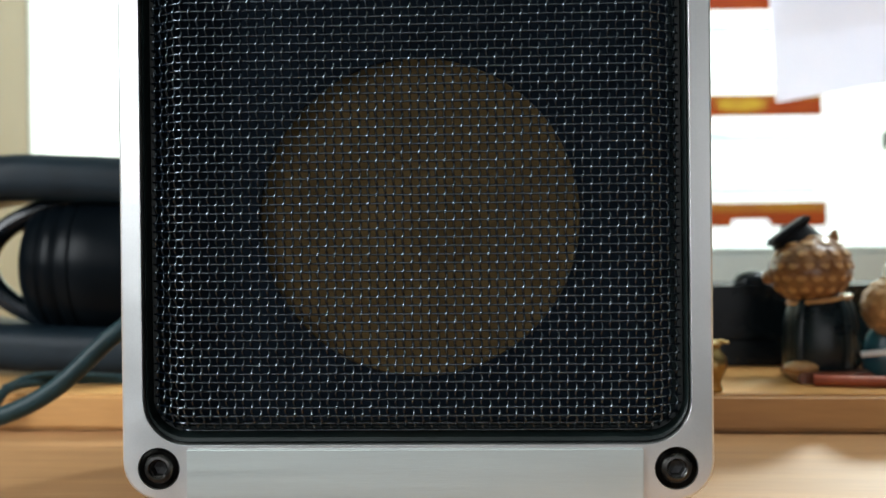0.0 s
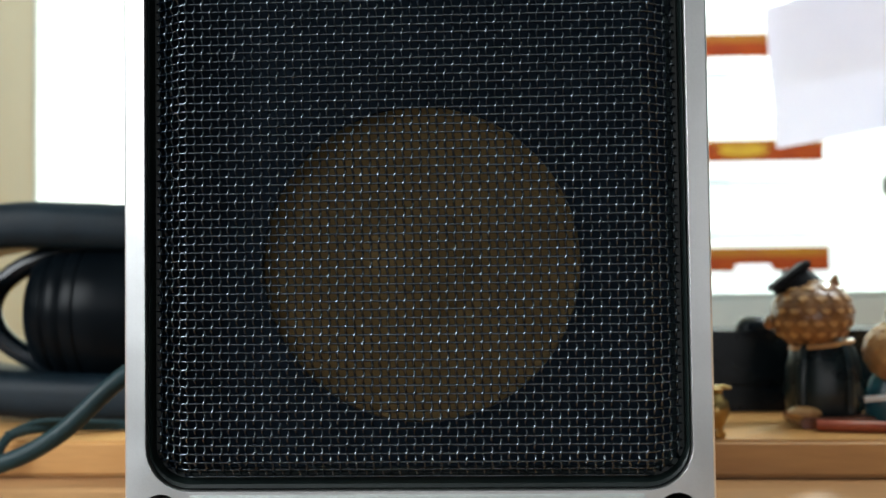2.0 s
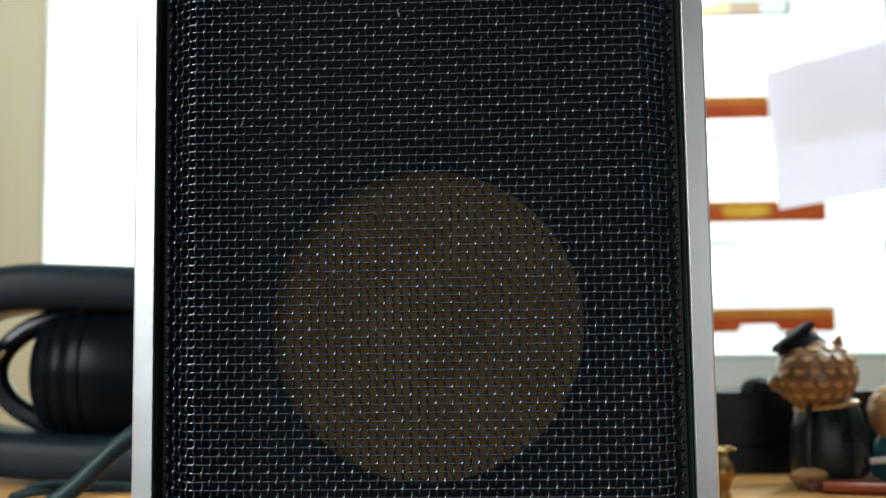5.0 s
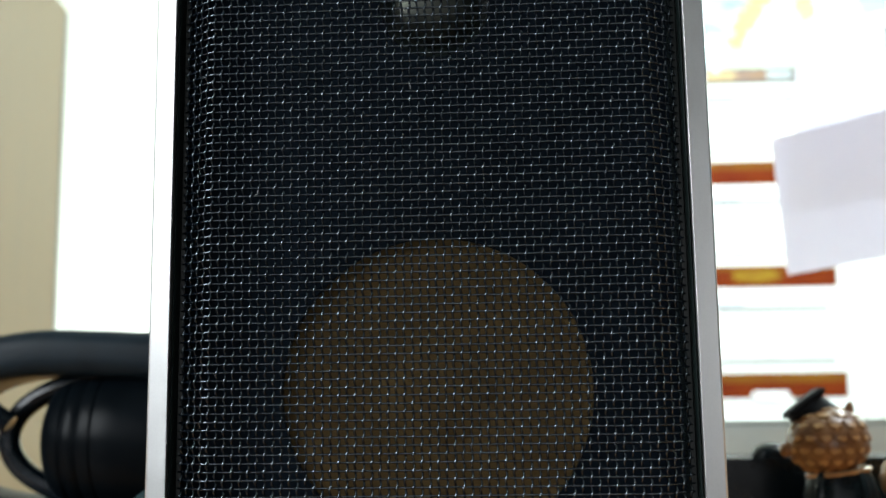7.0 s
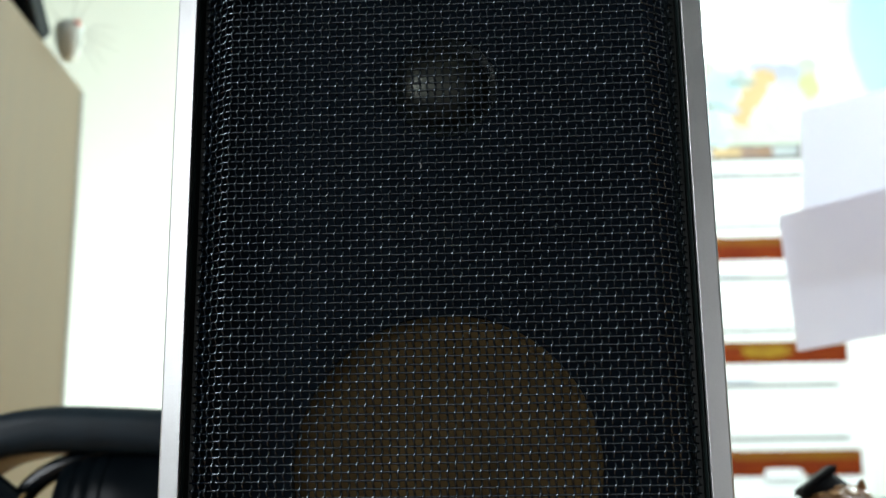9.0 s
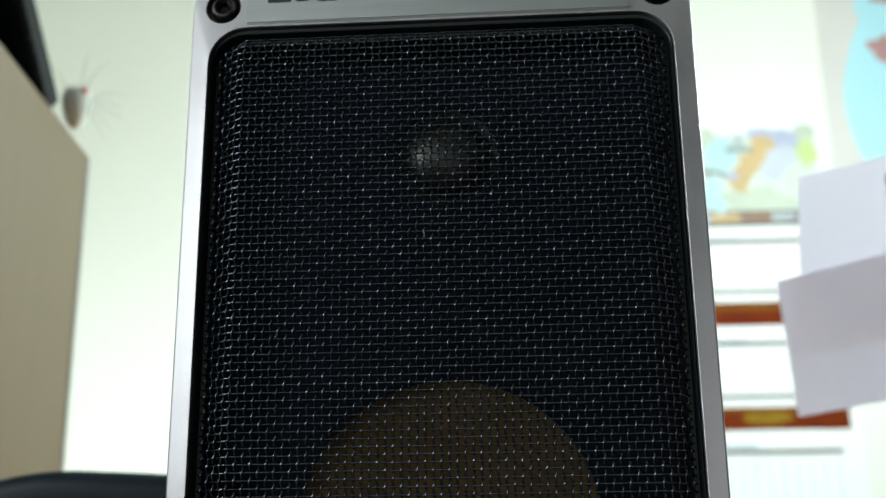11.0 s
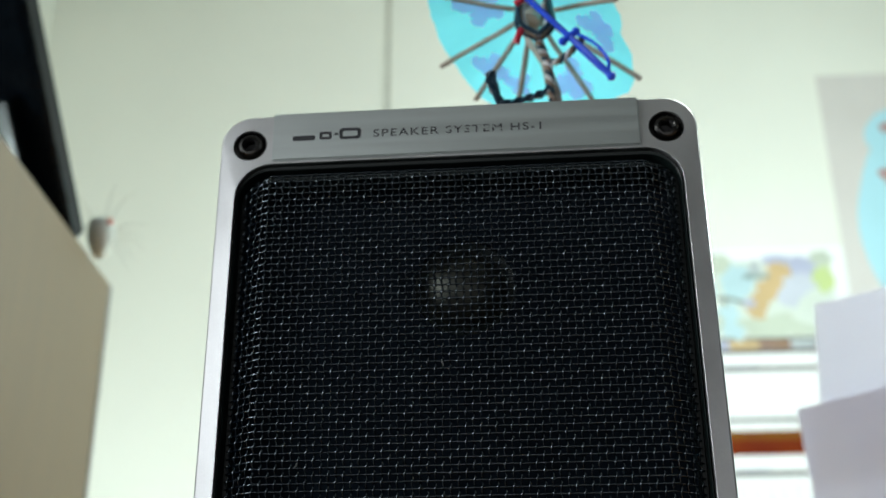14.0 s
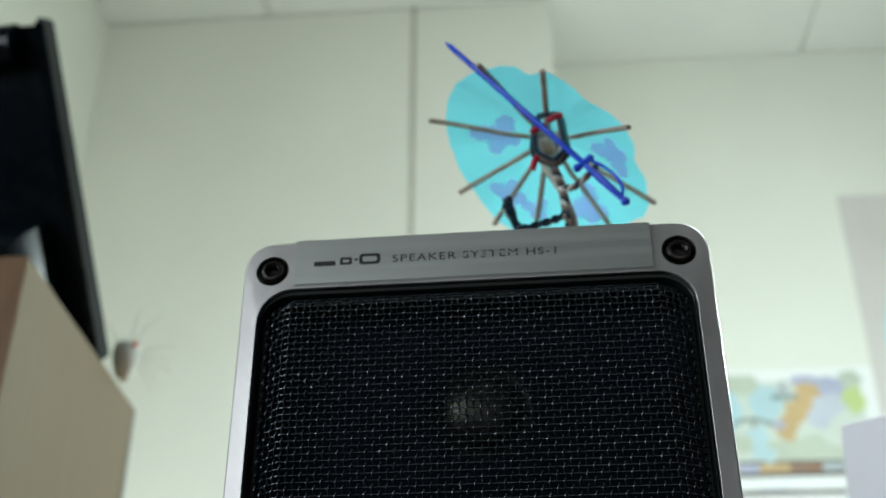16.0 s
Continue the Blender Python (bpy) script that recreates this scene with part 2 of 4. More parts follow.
def tube(bm, pts, r, sides=8, taper=None, up=(0, 0, 1), flat=1.0, mi=0, closed=False):
    """A tube along pts; flat stretches its section along the second axis."""
    rings = []
    ref = Vector(up)
    n = len(pts)
    for i, p in enumerate(pts):
        d = (pts[(i + 1) % n] - pts[i - 1]) if closed else pts[min(i + 1, n - 1)] - pts[max(i - 1, 0)]
        d.normalize()
        a = d.cross(ref)
        if a.length < 1e-4:
            a = d.cross(Vector((1, 0.3, 0)))
        a.normalize()
        b = a.cross(d)
        ref = b
        rad = r if taper is None else r * taper(i / (n - 1))
        rings.append([bm.verts.new(p + a * (rad * flat * math.cos(2 * math.pi * k / sides)) + b * (rad * math.sin(2 * math.pi * k / sides))) for k in range(sides)])
    pairs = list(zip(rings, rings[1:])) + ([(rings[-1], rings[0])] if closed else [])
    for r0, r1 in pairs:
        for k in range(sides):
            bm.faces.new((r0[k], r0[(k + 1) % sides], r1[(k + 1) % sides], r1[k])).material_index = mi
    if not closed:
        bm.faces.new(rings[0][::-1]).material_index = mi
        bm.faces.new(rings[-1]).material_index = mi
    return bm


def lathe(bm, profile, m=None, steps=32, mi=0):
    """Turns (radius, height) pairs round z, then moves them by m."""
    m = m or Matrix()
    rings = []
    for r, h in profile:
        if r < 1e-6:
            rings.append([bm.verts.new(m @ Vector((0, 0, h)))])
        else:
            rings.append([bm.verts.new(m @ Vector((r * math.cos(2 * math.pi * k / steps), r * math.sin(2 * math.pi * k / steps), h))) for k in range(steps)])
    for a, b in zip(rings, rings[1:]):
        for k in range(steps):
            q = [a[k % len(a)], a[(k + 1) % len(a)], b[(k + 1) % len(b)], b[k % len(b)]]
            q = list(dict.fromkeys(q))
            if len(q) > 2:
                bm.faces.new(q).material_index = mi
    return bm


def round_rect(w, h, r, k=8):
    """Points of a rounded rectangle round the origin, from the right side on, in the x-z plane."""
    out = []
    for cx, cz, a0 in ((w / 2 - r, h / 2 - r, 0), (-w / 2 + r, h / 2 - r, 90), (-w / 2 + r, -h / 2 + r, 180), (w / 2 - r, -h / 2 + r, 270)):
        for i in range(k + 1):
            a = radians(a0 + 90 * i / k)
            out.append((cx + r * math.cos(a), cz + r * math.sin(a)))
    return out


def skin(bm, loops, closed=True, mi=0, caps=False):
    """Faces between loops of equal length; each loop is a list of places."""
    vs = [[bm.verts.new(p) for p in lp] for lp in loops]
    n = len(vs[0])
    pairs = list(zip(vs, vs[1:])) + ([(vs[-1], vs[0])] if closed else [])
    for a, b in pairs:
        for k in range(n):
            bm.faces.new((a[k], a[(k + 1) % n], b[(k + 1) % n], b[k])).material_index = mi
    if caps:
        bm.faces.new(vs[0][::-1]).material_index = mi
        bm.faces.new(vs[-1]).material_index = mi
    return bm


def cut(mesh, cutters):
    """The mesh less the cutter meshes."""
    ob = new("cut_base", mesh)
    for bm in cutters:
        me = bpy.data.meshes.new("cutter")
        bmesh.ops.recalc_face_normals(bm, faces=bm.faces)
        bm.to_mesh(me)
        bm.free()
        c = new("cutter", me)
        mod = ob.modifiers.new("cut", "BOOLEAN")
        mod.object, mod.operation, mod.solver = c, "DIFFERENCE", "EXACT"
    dg = bpy.context.evaluated_depsgraph_get()
    res = bpy.data.meshes.new_from_object(ob.evaluated_get(dg))
    for mod in list(ob.modifiers):
        bpy.data.objects.remove(mod.object)
    bpy.data.objects.remove(ob)
    return res


def along_y(x, y, z):
    """Turns the lathe's axis to point towards -y, at a place."""
    return pose(x, y, z, 90, 0, 0)


# ---- the room ----
TURN = 3.4
ROOM = pose(0, 0, 0, 0, 0, TURN)
CEIL, FLOOR = 1.854, -0.72


def structure(name, bm, mat, label, category):
    ob = part(name, bm, mat, None, label, smooth=0)
    ob.matrix_world = ROOM
    return tagged(ob, "", category, "", "structure")


def opened_front_wall():
    """The wall across the room, with openings for the two added fill lights."""
    bm = boxm(-1.08, 2.6, -2.4, -2.3, FLOOR, -0.06)
    box(bm, -0.5, 2.6, -2.4, -2.3, 0.46, CEIL)
    box(bm, -1.08, -0.5, -2.4, -2.3, 1.43, CEIL)
    box(bm, -1.08, -0.96, -2.4, -2.3, 0.46, 1.43)
    box(bm, -0.96, -0.5, -2.4, -2.3, 0.46, 0.53)
    box(bm, -1.08, -0.96, -2.4, -2.3, -0.06, 0.46)
    box(bm, 1.0, 2.6, -2.4, -2.3, -0.06, 0.46)
    return bm


def side_window_wall():
    """The side wall with openings for the window beside the desk and the added fill light behind it."""
    bm = boxm(-1.08, -0.984, -2.3, 0.2998, FLOOR, 0.1)
    box(bm, -1.08, -0.984, -2.3, 0.2998, 0.9, CEIL)
    box(bm, -1.08, -0.984, -1.1, -0.9, 0.1, 0.9)
    box(bm, -1.08, -0.984, -1.9, -1.1, 0.1, 0.25)
    box(bm, -1.08, -0.984, -2.3, -1.9, 0.1, 0.9)
    box(bm, -1.08, -0.984, -0.2, 0.2998, 0.1, 0.9)
    return bm


structure("wall_back", boxm(0.109, 2.6, 2.017, 2.12, FLOOR, CEIL), M_WALL, "cream painted recessed back wall", "wall")
pillar = structure("wall_pillar", boxm(-1.08, 0.109, 1.763, 2.12, FLOOR, CEIL, bevel=0.004), M_WALL, "cream painted wall that stands forward, with a panel joint", "wall")
structure("wall_left", boxm(-1.08, -0.98, 0.3, 1.763, FLOOR, CEIL), M_WALL, "cream painted side wall", "wall")
structure("wall_left_front", side_window_wall(), M_WALL_DIM, "unseen part of the side wall, darkened to cut reflections", "wall")
structure("wall_right", boxm(2.5, 2.6, -2.3, 2.017, FLOOR, CEIL), M_WALL_DIM, "unseen right side wall, darkened to cut reflections", "wall")
structure("wall_front", opened_front_wall(), M_WALL_DIM, "unseen wall across the room, darkened to cut reflections", "wall")
structure("floor", boxm(-1.08, 2.6, -2.4, 2.12, FLOOR - 0.1, FLOOR), M_FLOOR, "grey-brown vinyl office floor", "floor")
bm = bmesh.new()
# ceiling boards with open joints between them
for i in range(4):
    for j in range(9):
        x0, y0 = max(-1.08, -1.905 + i * 1.33), -2.4 + j * 0.505
        x1, y1 = -1.905 + (i + 1) * 1.33 - 0.006, min(y0 + 0.5, 2.12)
        box(bm, x0, min(x1, 2.6), y0, y1, CEIL + 0.002, CEIL + 0.02, 0.002, 1)
box(bm, -1.08, 2.6, -2.4, 2.12, CEIL + 0.012, CEIL + 0.05)
structure("ceiling", bm, M_CEIL, "pale board ceiling with narrow joints", "ceiling")
# the panel joint on the forward wall: two thin lips with a shadow gap, and its top bracket
bm = boxm(-0.229, -0.223, 1.7605, 1.763, FLOOR, CEIL, 0.0008, 1)
box(bm, -0.213, -0.207, 1.7605, 1.763, FLOOR, CEIL, 0.0008, 1)
structure("trim", bm, M_WALL, "thin painted joint strip on the wall", "trim")
structure("trim_gap", boxm(-0.223, -0.213, 1.7618, 1.763, FLOOR, CEIL), M_GROOVE, "grey joint line in the wall", "trim")
structure("wall_stud", lathe(bmesh.new(), [(0, 0.006), (0.006, 0.005), (0.008, 0.002), (0.008, 0)], along_y(-0.218, 1.763, 1.843), 16), M_GREYBACK, "small round grey stud at the top of the joint", "stud")

# ---- wall chart, poster ----
def wall_x(x):
    return x + 0.12


WY = 2.017


def chart_box(bm, x0, x1, z0, z1, depth, mi=0, bev=0.0):
    return box(bm, wall_x(x0), wall_x(x1), WY - depth, WY - 0.0002, z0, z1, bev, 1, mi)


def blob(bm, x, z, rx, rz, y, seed, mi=0, n=28, rough=0.25):
    """A flat printed patch with an uneven outline."""
    vs = []
    for k in range(n):
        a = 2 * math.pi * k / n
        s = 1 + rough * noise.noise(Vector((math.cos(a) * 1.4, math.sin(a) * 1.4, seed * 7.3)))  * 1.6
        vs.append(bm.verts.new((wall_x(x) + rx * s * math.cos(a), y, z + rz * s * math.sin(a))))
    bm.faces.new(vs).material_index = mi


chart = thing("wall_calendar", ROOM, "white printed wall calendar with orange-red month strips and a pastel picture", "calendar")
part("sheet", chart_box(bmesh.new(), 0.12, 0.645, 0.02, 0.985, 0.003), M_CHART, chart, smooth=0)
for z0, z1, right, seed in ((0.527, 0.578, 0.63, 1), (0.311, 0.358, 0.622, 2), (0.086, 0.138, 0.63, 3)):
    st = part("header_strip", chart_box(bmesh.new(), 0.13, right, z0, z1, 0.0045, 0, 0.0006), M_ORANGE, chart, "orange-red printed header strip", smooth=0)
    part("gold_band", chart_box(bmesh.new(), 0.132, right - 0.002, z0 + (z1 - z0) * (0.62 if seed != 2 else 0.74), z1 - 0.002, 0.0052), M_GOLD, st, smooth=0)
    if seed == 2:
        bm = bmesh.new()
        blob(bm, 0.455, 0.336, 0.055, 0.013, WY - 0.0056, 3, rough=0.15)
        part("yellow_patch", bm, M_YELLOW, st, smooth=0)
for z, h, right in ((0.71, 0.01, 0.6), (0.6, 0.008, 0.6), (0.489, 0.01, 0.6), (0.379, 0.008, 0.6), (0.267, 0.009, 0.6), (0.16, 0.008, 0.61)):
    part("rule_line", chart_box(bmesh.new(), 0.13, right, z - h / 2, z + h / 2, 0.0042), M_GREYLINE, chart, smooth=0)
part("white_tag", chart_box(bmesh.new(), 0.436, 0.509, 0.077, 0.1, 0.012, 0, 0.003), M_WHITE, chart, "white tag", smooth=0)
pic = part("picture", chart_box(bmesh.new(), 0.13, 0.613, 0.776, 0.955, 0.0042), M_P_PALE, chart, "pastel printed picture with coloured areas", smooth=0)
part("picture_top", chart_box(bmesh.new(), 0.13, 0.39, 0.956, 0.972, 0.0042), M_P_SAGE, pic, smooth=0)
# colour band under the picture
for x0, x1, mt in ((0.13, 0.33, M_P_SAGE), (0.3302, 0.375, M_P_LILAC), (0.3752, 0.439, M_P_ORANGE), (0.4392, 0.504, M_MAUVE), (0.5042, 0.556, M_P_SLATE)):
    part("border_band", chart_box(bmesh.new(), x0, x1, 0.754, 0.772, 0.0047), mt, chart, smooth=0)
part("picture_border", chart_box(bmesh.new(), 0.13, 0.6, 0.744, 0.7785, 0.0043), M_GREYLINE, chart, smooth=0)
for k, (x, z, rx, rz, mt) in enumerate(((0.525, 0.948, 0.045, 0.02, M_P_LILAC), (0.545, 0.932, 0.025, 0.02, M_P_LILAC), (0.59, 0.958, 0.024, 0.012, M_P_SAGE), (0.594, 0.91, 0.016, 0.03, M_P_LIME),
                                        (0.54, 0.896, 0.043, 0.022, M_P_HAZE), (0.515, 0.872, 0.022, 0.02, M_P_HAZE), (0.5, 0.93, 0.019, 0.019, M_P_ORANGE), (0.487, 0.91, 0.018, 0.026, M_P_ORANGE),
                                        (0.462, 0.882, 0.023, 0.026, M_P_ORANGE), (0.446, 0.845, 0.017, 0.026, M_P_ORANGE), (0.412, 0.915, 0.026, 0.03, M_P_BLUE), (0.4, 0.885, 0.02, 0.018, M_P_BLUE),
                                        (0.385, 0.83, 0.018, 0.022, M_P_BLUE), (0.388, 0.8, 0.02, 0.022, M_P_BLUE), (0.3, 0.9, 0.05, 0.04, M_P_BLUE), (0.47, 0.803, 0.05, 0.022, M_P_SAGE),
                                        (0.53, 0.795, 0.03, 0.012, M_P_SAGE), (0.35, 0.946, 0.035, 0.016, M_P_SAGE), (0.345, 0.815, 0.02, 0.02, M_P_SAGE), (0.425, 0.857, 0.012, 0.008, M_P_LILAC))):
    bm = bmesh.new()
    blob(bm, x, z, rx * 1.18, rz * 1.18, WY - 0.0046 - 0.00006 * k, k + 1, rough=0.4)
    part("printed_area", bm, mt, pic, smooth=0)
# the printed ship and its mast line
part("printed_line", chart_box(bmesh.new(), 0.421, 0.477, 0.914, 0.923, 0.0062), M_P_DARK, pic, smooth=0)
bm = bmesh.new()
bm.faces.new([bm.verts.new((wall_x(x), WY - 0.0061, z)) for x, z in ((0.43, 0.926), (0.466, 0.926), (0.456, 0.944), (0.447, 0.962), (0.44, 0.944))])
part("printed_sail", bm, M_P_SLATE, pic, smooth=0)
bm = bmesh.new()
tube(bm, curve_points([(wall_x(x), WY - 0.0062, z) for x, z in ((0.329, 0.859), (0.352, 0.869), (0.376, 0.87), (0.398, 0.866), (0.416, 0.856))], 5), 0.0035, 6)
tube(bm, curve_points([(wall_x(x), WY - 0.0062, z) for x, z in ((0.374, 0.871), (0.376, 0.862), (0.376, 0.851))], 5), 0.0045, 6, taper=lambda t: 1 - 0.5 * t)
part("printed_line", bm, M_P_DARK, pic)
# faint columns of dates in each month's white field, and its small heading
for z0, z1, right in ((0.592, 0.7, 0.6), (0.385, 0.48, 0.6), (0.166, 0.264, 0.6)):
    n = 17
    for k in range(n):
        x = 0.15 + (right - 0.16) * k / (n - 1)
        part("date_column", chart_box(bmesh.new(), x - 0.004, x + 0.004, z0 + 0.004 * (k % 3), z1 - 0.012 - 0.006 * (k % 2), 0.0038), M_P_FAINT, chart, smooth=0)
    part("month_heading", chart_box(bmesh.new(), 0.36, 0.43, z1 + 0.009, z1 + 0.019, 0.0039), M_P_HAZE, chart, smooth=0)

poster = thing("wall_poster", ROOM, "pale grey wall poster with a rounded light-blue shape", "poster")
part("sheet", chart_box(bmesh.new(), 0.646, 1.25, 0.55, 1.42, 0.003), M_POSTER, poster, smooth=0)
bm = bmesh.new()
blob(bm, 0.84, 1.03, 0.145, 0.24, WY - 0.0036, 11, n=40, rough=0.06)
blob(bm, 0.82, 1.25, 0.085, 0.075, WY - 0.0038, 12, n=40, rough=0.06)
part("blue_shape", bm, M_PBLUE, poster, smooth=0)
for x, z, rx, rz, sd in ((0.79, 1.15, 0.035, 0.03, 13), (0.8, 1.275, 0.03, 0.014, 14)):
    bm = bmesh.new()
    blob(bm, x, z, rx, rz, WY - 0.0042, sd)
    part("rose_patch", bm, M_PROSE, poster, smooth=0)

# ---- desk and board ----
desk = thing("desk", (0, 0, 0), "orange-brown wooden desk with a satin top", "desk")
part("desktop", boxm(-0.9, 1.2, -0.03, 1.15, -0.03, 0, 0.002), M_DESK, desk)
for x in (-0.88, 1.15):
    part("side_panel", boxm(x, x + 0.03, 0.0, 1.1, FLOOR, -0.0302, 0.001), M_DESK, desk)
board = thing("wooden_board", (0, 0, 0), "flat reddish-brown wooden board lying along the desk", "board")
part("plank", boxm(-0.285, 0.42, 0.129, 0.44, 0.0003, 0.0122, 0.0012, 3), M_BOARD, board)

# ---- loudspeaker ----
SP_B, SP_T, SP_W = 0.008, 0.2015, 0.1212
ZC, HH = (SP_B + SP_T) / 2, SP_T - SP_B
OP_B, OP_T = 0.0196, 0.1872
OC, OH = (OP_B + OP_T) / 2, OP_T - OP_B
speaker = thing("loudspeaker", pose(-0.0528, 0, 0, 0, 0, 2.0) @ Matrix.Diagonal((1.006, 1, 1, 1)) @ Matrix.Translation((0.0528, 0, 0)), "small loudspeaker with silver metal frame and black woven wire grille", "loudspeaker")


def loop(w, h, r, y, zc, k=8):
    return [(x, y, zc + z) for x, z in round_rect(w, h, r, k)]


# case behind the frame
part("case", skin(bmesh.new(), [loop(SP_W - 0.003, HH - 0.003, 0.007, y, ZC) for y in (0.0246, 0.115)] + [loop(SP_W - 0.006, HH - 0.006, 0.006, 0.117, ZC)], closed=False, caps=True), M_CASE, speaker, "black speaker case")
# frame with counterbores
bm = skin(bmesh.new(), [loop(SP_W, HH, 0.0082, 0.0244, ZC), loop(SP_W, HH, 0.0082, 0.0018, ZC), loop(SP_W - 0.0004, HH - 0.0004, 0.008, 0.0009, ZC), loop(SP_W - 0.0012, HH - 0.0012, 0.0077, 0.0005, ZC),
                        *[loop(0.1117 + 0.0003 * (1 - math.sin(a)), OH - 0.0003 + 0.0003 * (1 - math.sin(a)), 0.009 + 0.0002 * (1 - math.sin(a)), 0.0003 * (1 - math.cos(a)), OC) for a in [math.pi / 10 * q for q in range(6)]], loop(0.1116, OH - 0.0004, 0.009, 0.0244, OC)])
SCREWS = [(sx * 0.0528, z) for sx in (-1, 1) for z in (0.0148, 0.1928)]
cutters = [lathe(bmesh.new(), [(0, 0.006), (0.0044, 0.006), (0.0044, -0.0052), (0, -0.0052)], along_y(x, 0, z), 40) for x, z in SCREWS]
fr = new("frame", cut(mesh_from("frame", bm, M_ALU), cutters))
fr.data.set_sharp_from_angle(angle=radians(9))
fr.parent = speaker
tagged(fr, "silver cast metal frame")
for z0, z1 in ((0.1878, 0.2013), (0.0082, 0.0190)):
    part("frame_bar", boxm(-0.0468, 0.0462, -0.0005, 0.0016, z0, z1, 0.0003, 2), M_ALU_PAD, speaker, "brushed silver bar")
for x, z in SCREWS:
    sc = part("screw", lathe(bmesh.new(), [(0.0043, -0.0045), (0.0043, -0.0009), (0.0041, -0.0007), (0.0036, -0.0013), (0.0033, -0.0015), (0.0031, -0.0012), (0.003, -0.0002), (0.0026, 0.0003), (0.0021, 0.0004), (0.0019, 0.0002), (0.0018, -0.0003)], along_y(x, 0, z), 40), M_SCREW, speaker, "dark socket-head screw")
    part("socket", lathe(bmesh.new(), [(0.0019, 0.0000), (0.0017, -0.0002), (0.0016, -0.0024), (0, -0.0027)], along_y(x, 0, z), 6), M_BORE, sc, smooth=0)
# rubber lip
part("lip", skin(bmesh.new(), [loop(0.1115, OH - 0.0007, 0.0089, 0.0115, OC), loop(0.1115, OH - 0.0007, 0.0089, 0.0016, OC), loop(0.1107, OH - 0.0015, 0.0086, 0.0008, OC), loop(0.1104, OH - 0.003, 0.0082, 0.001, OC),
                               loop(0.1099, OH - 0.0046, 0.0076, 0.003, OC), loop(0.1097, OH - 0.0054, 0.0074, 0.0115, OC)]), M_LIP, speaker, "black rubber lip")
# baffle with openings for the drive units
WX, WZ, WR = 0.0006, 0.0665, 0.0345
TX, TZ, TR = 0.0012, 0.1562, 0.0128
base = mesh_from("baffle", boxm(-0.0555, 0.0555, 0.0125, 0.018, 0.0205, 0.1862), M_BAFFLE, 0)
bf = new("baffle", cut(base, [lathe(bmesh.new(), [(0, 0.01), (r, 0.01), (r, -0.01), (0, -0.01)], along_y(x, 0.0155, z), 64) for x, z, r in ((WX, WZ, WR), (TX, TZ, TR))]))
bf.parent = speaker
tagged(bf, "black baffle panel")
wf = part("woofer", lathe(bmesh.new(), [(0.0345, -0.0142), (0.0342, -0.0136), (0.0335, -0.0138), (0.0325, -0.0146), (0.022, -0.0156), (0.0125, -0.0166), (0.0118, -0.0166)], along_y(WX, 0, WZ), 64), M_CONE, speaker, "tan paper woofer cone")
part("dust_cap", lathe(bmesh.new(), [(0.0122, -0.0165), (0.011, -0.0162), (0.008, -0.0158), (0.004, -0.0155), (0, -0.0154)], along_y(WX, 0, WZ), 48), M_CONE, wf)
tw = part("tweeter", lathe(bmesh.new(), [(0.0103, -0.0145), (0.0098, -0.0122), (0.008, -0.0102), (0.0055, -0.0088), (0.0025, -0.008), (0, -0.0078)], along_y(TX, 0, TZ), 48), M_DOME, speaker, "glossy dark tweeter dome")
part("surround", lathe(bmesh.new(), [(0.0128, -0.0145), (0.0124, -0.0132), (0.0115, -0.0136), (0.0102, -0.0142)], along_y(TX, 0, TZ), 48), M_LIP, tw)
for x in (-0.045, 0.045):
    for y in (0.015, 0.1):
        part("foot", lathe(bmesh.new(), [(0, 0.0002), (0.006, 0.0002), (0.0065, 0.001), (0.0065, 0.0108), (0, 0.0108)], pose(x, y, 0), 24), M_LIP, speaker)

# woven grille: every wire runs over and under its neighbours
PITCH, WIRE_R, CROSS_R = 0.00172, 0.00027, 0.00022
GX, GB, GT, GR = 0.0546, 0.0226, 0.1842, 0.0062
grille = part("grille_rim", skin(bmesh.new(), [loop(0.1096, GT - GB + 0.001, 0.0066, y, (GT + GB) / 2) for y in (0.004, 0.0115)] + [loop(0.1076, GT - GB - 0.0006, 0.006, y, (GT + GB) / 2) for y in (0.0115, 0.004)]), M_LIP, speaker, "black woven wire grille")


def fall(d, edge):
    """How far the grille falls back towards its edge."""
    s = max(0.0, abs(d) - edge)
    return 0.82 * s * s / (s + 0.0012)


def grille_y(x, z):
    return -0.0022 + fall(x, 0.0465) + 1.5 * fall(z - OC, 0.0768)


def half_span(d, flat_half, other_half):
    """Half length of a wire at offset d, in a rounded rectangle."""
    s = abs(d) - (flat_half - GR)
    return other_half if s <= 0 else other_half - GR + math.sqrt(max(0.0, GR * GR - s * s))


NX, NZ = 31, 47
GH = (GT - GB) / 2
for i in range(-NX, NX + 1):
    x = i * PITCH
    hz = half_span(x, GX, GH)
    pts = []
    n = int(hz / PITCH * 4)
    for k in range(-n, n + 1):
        z = OC + k * PITCH / 4
        w = math.cos(math.pi * (z - OC) / PITCH) * (-1 if i % 2 else 1)
        lean = 0.00028 * math.sin(math.pi * (z - OC) / PITCH) * (1 if i % 2 else -1) * (1 - w) / 2
        pts.append(Vector((x + lean + 0.00003 * noise.noise((i * 3.1, z * 90, 0)), grille_y(x, z) + 0.0005 * w, z)))
    part("upright_wire", tube(bmesh.new(), pts, WIRE_R, 6, up=(0, 1, 0)), M_WIRE, grille, smooth=180)
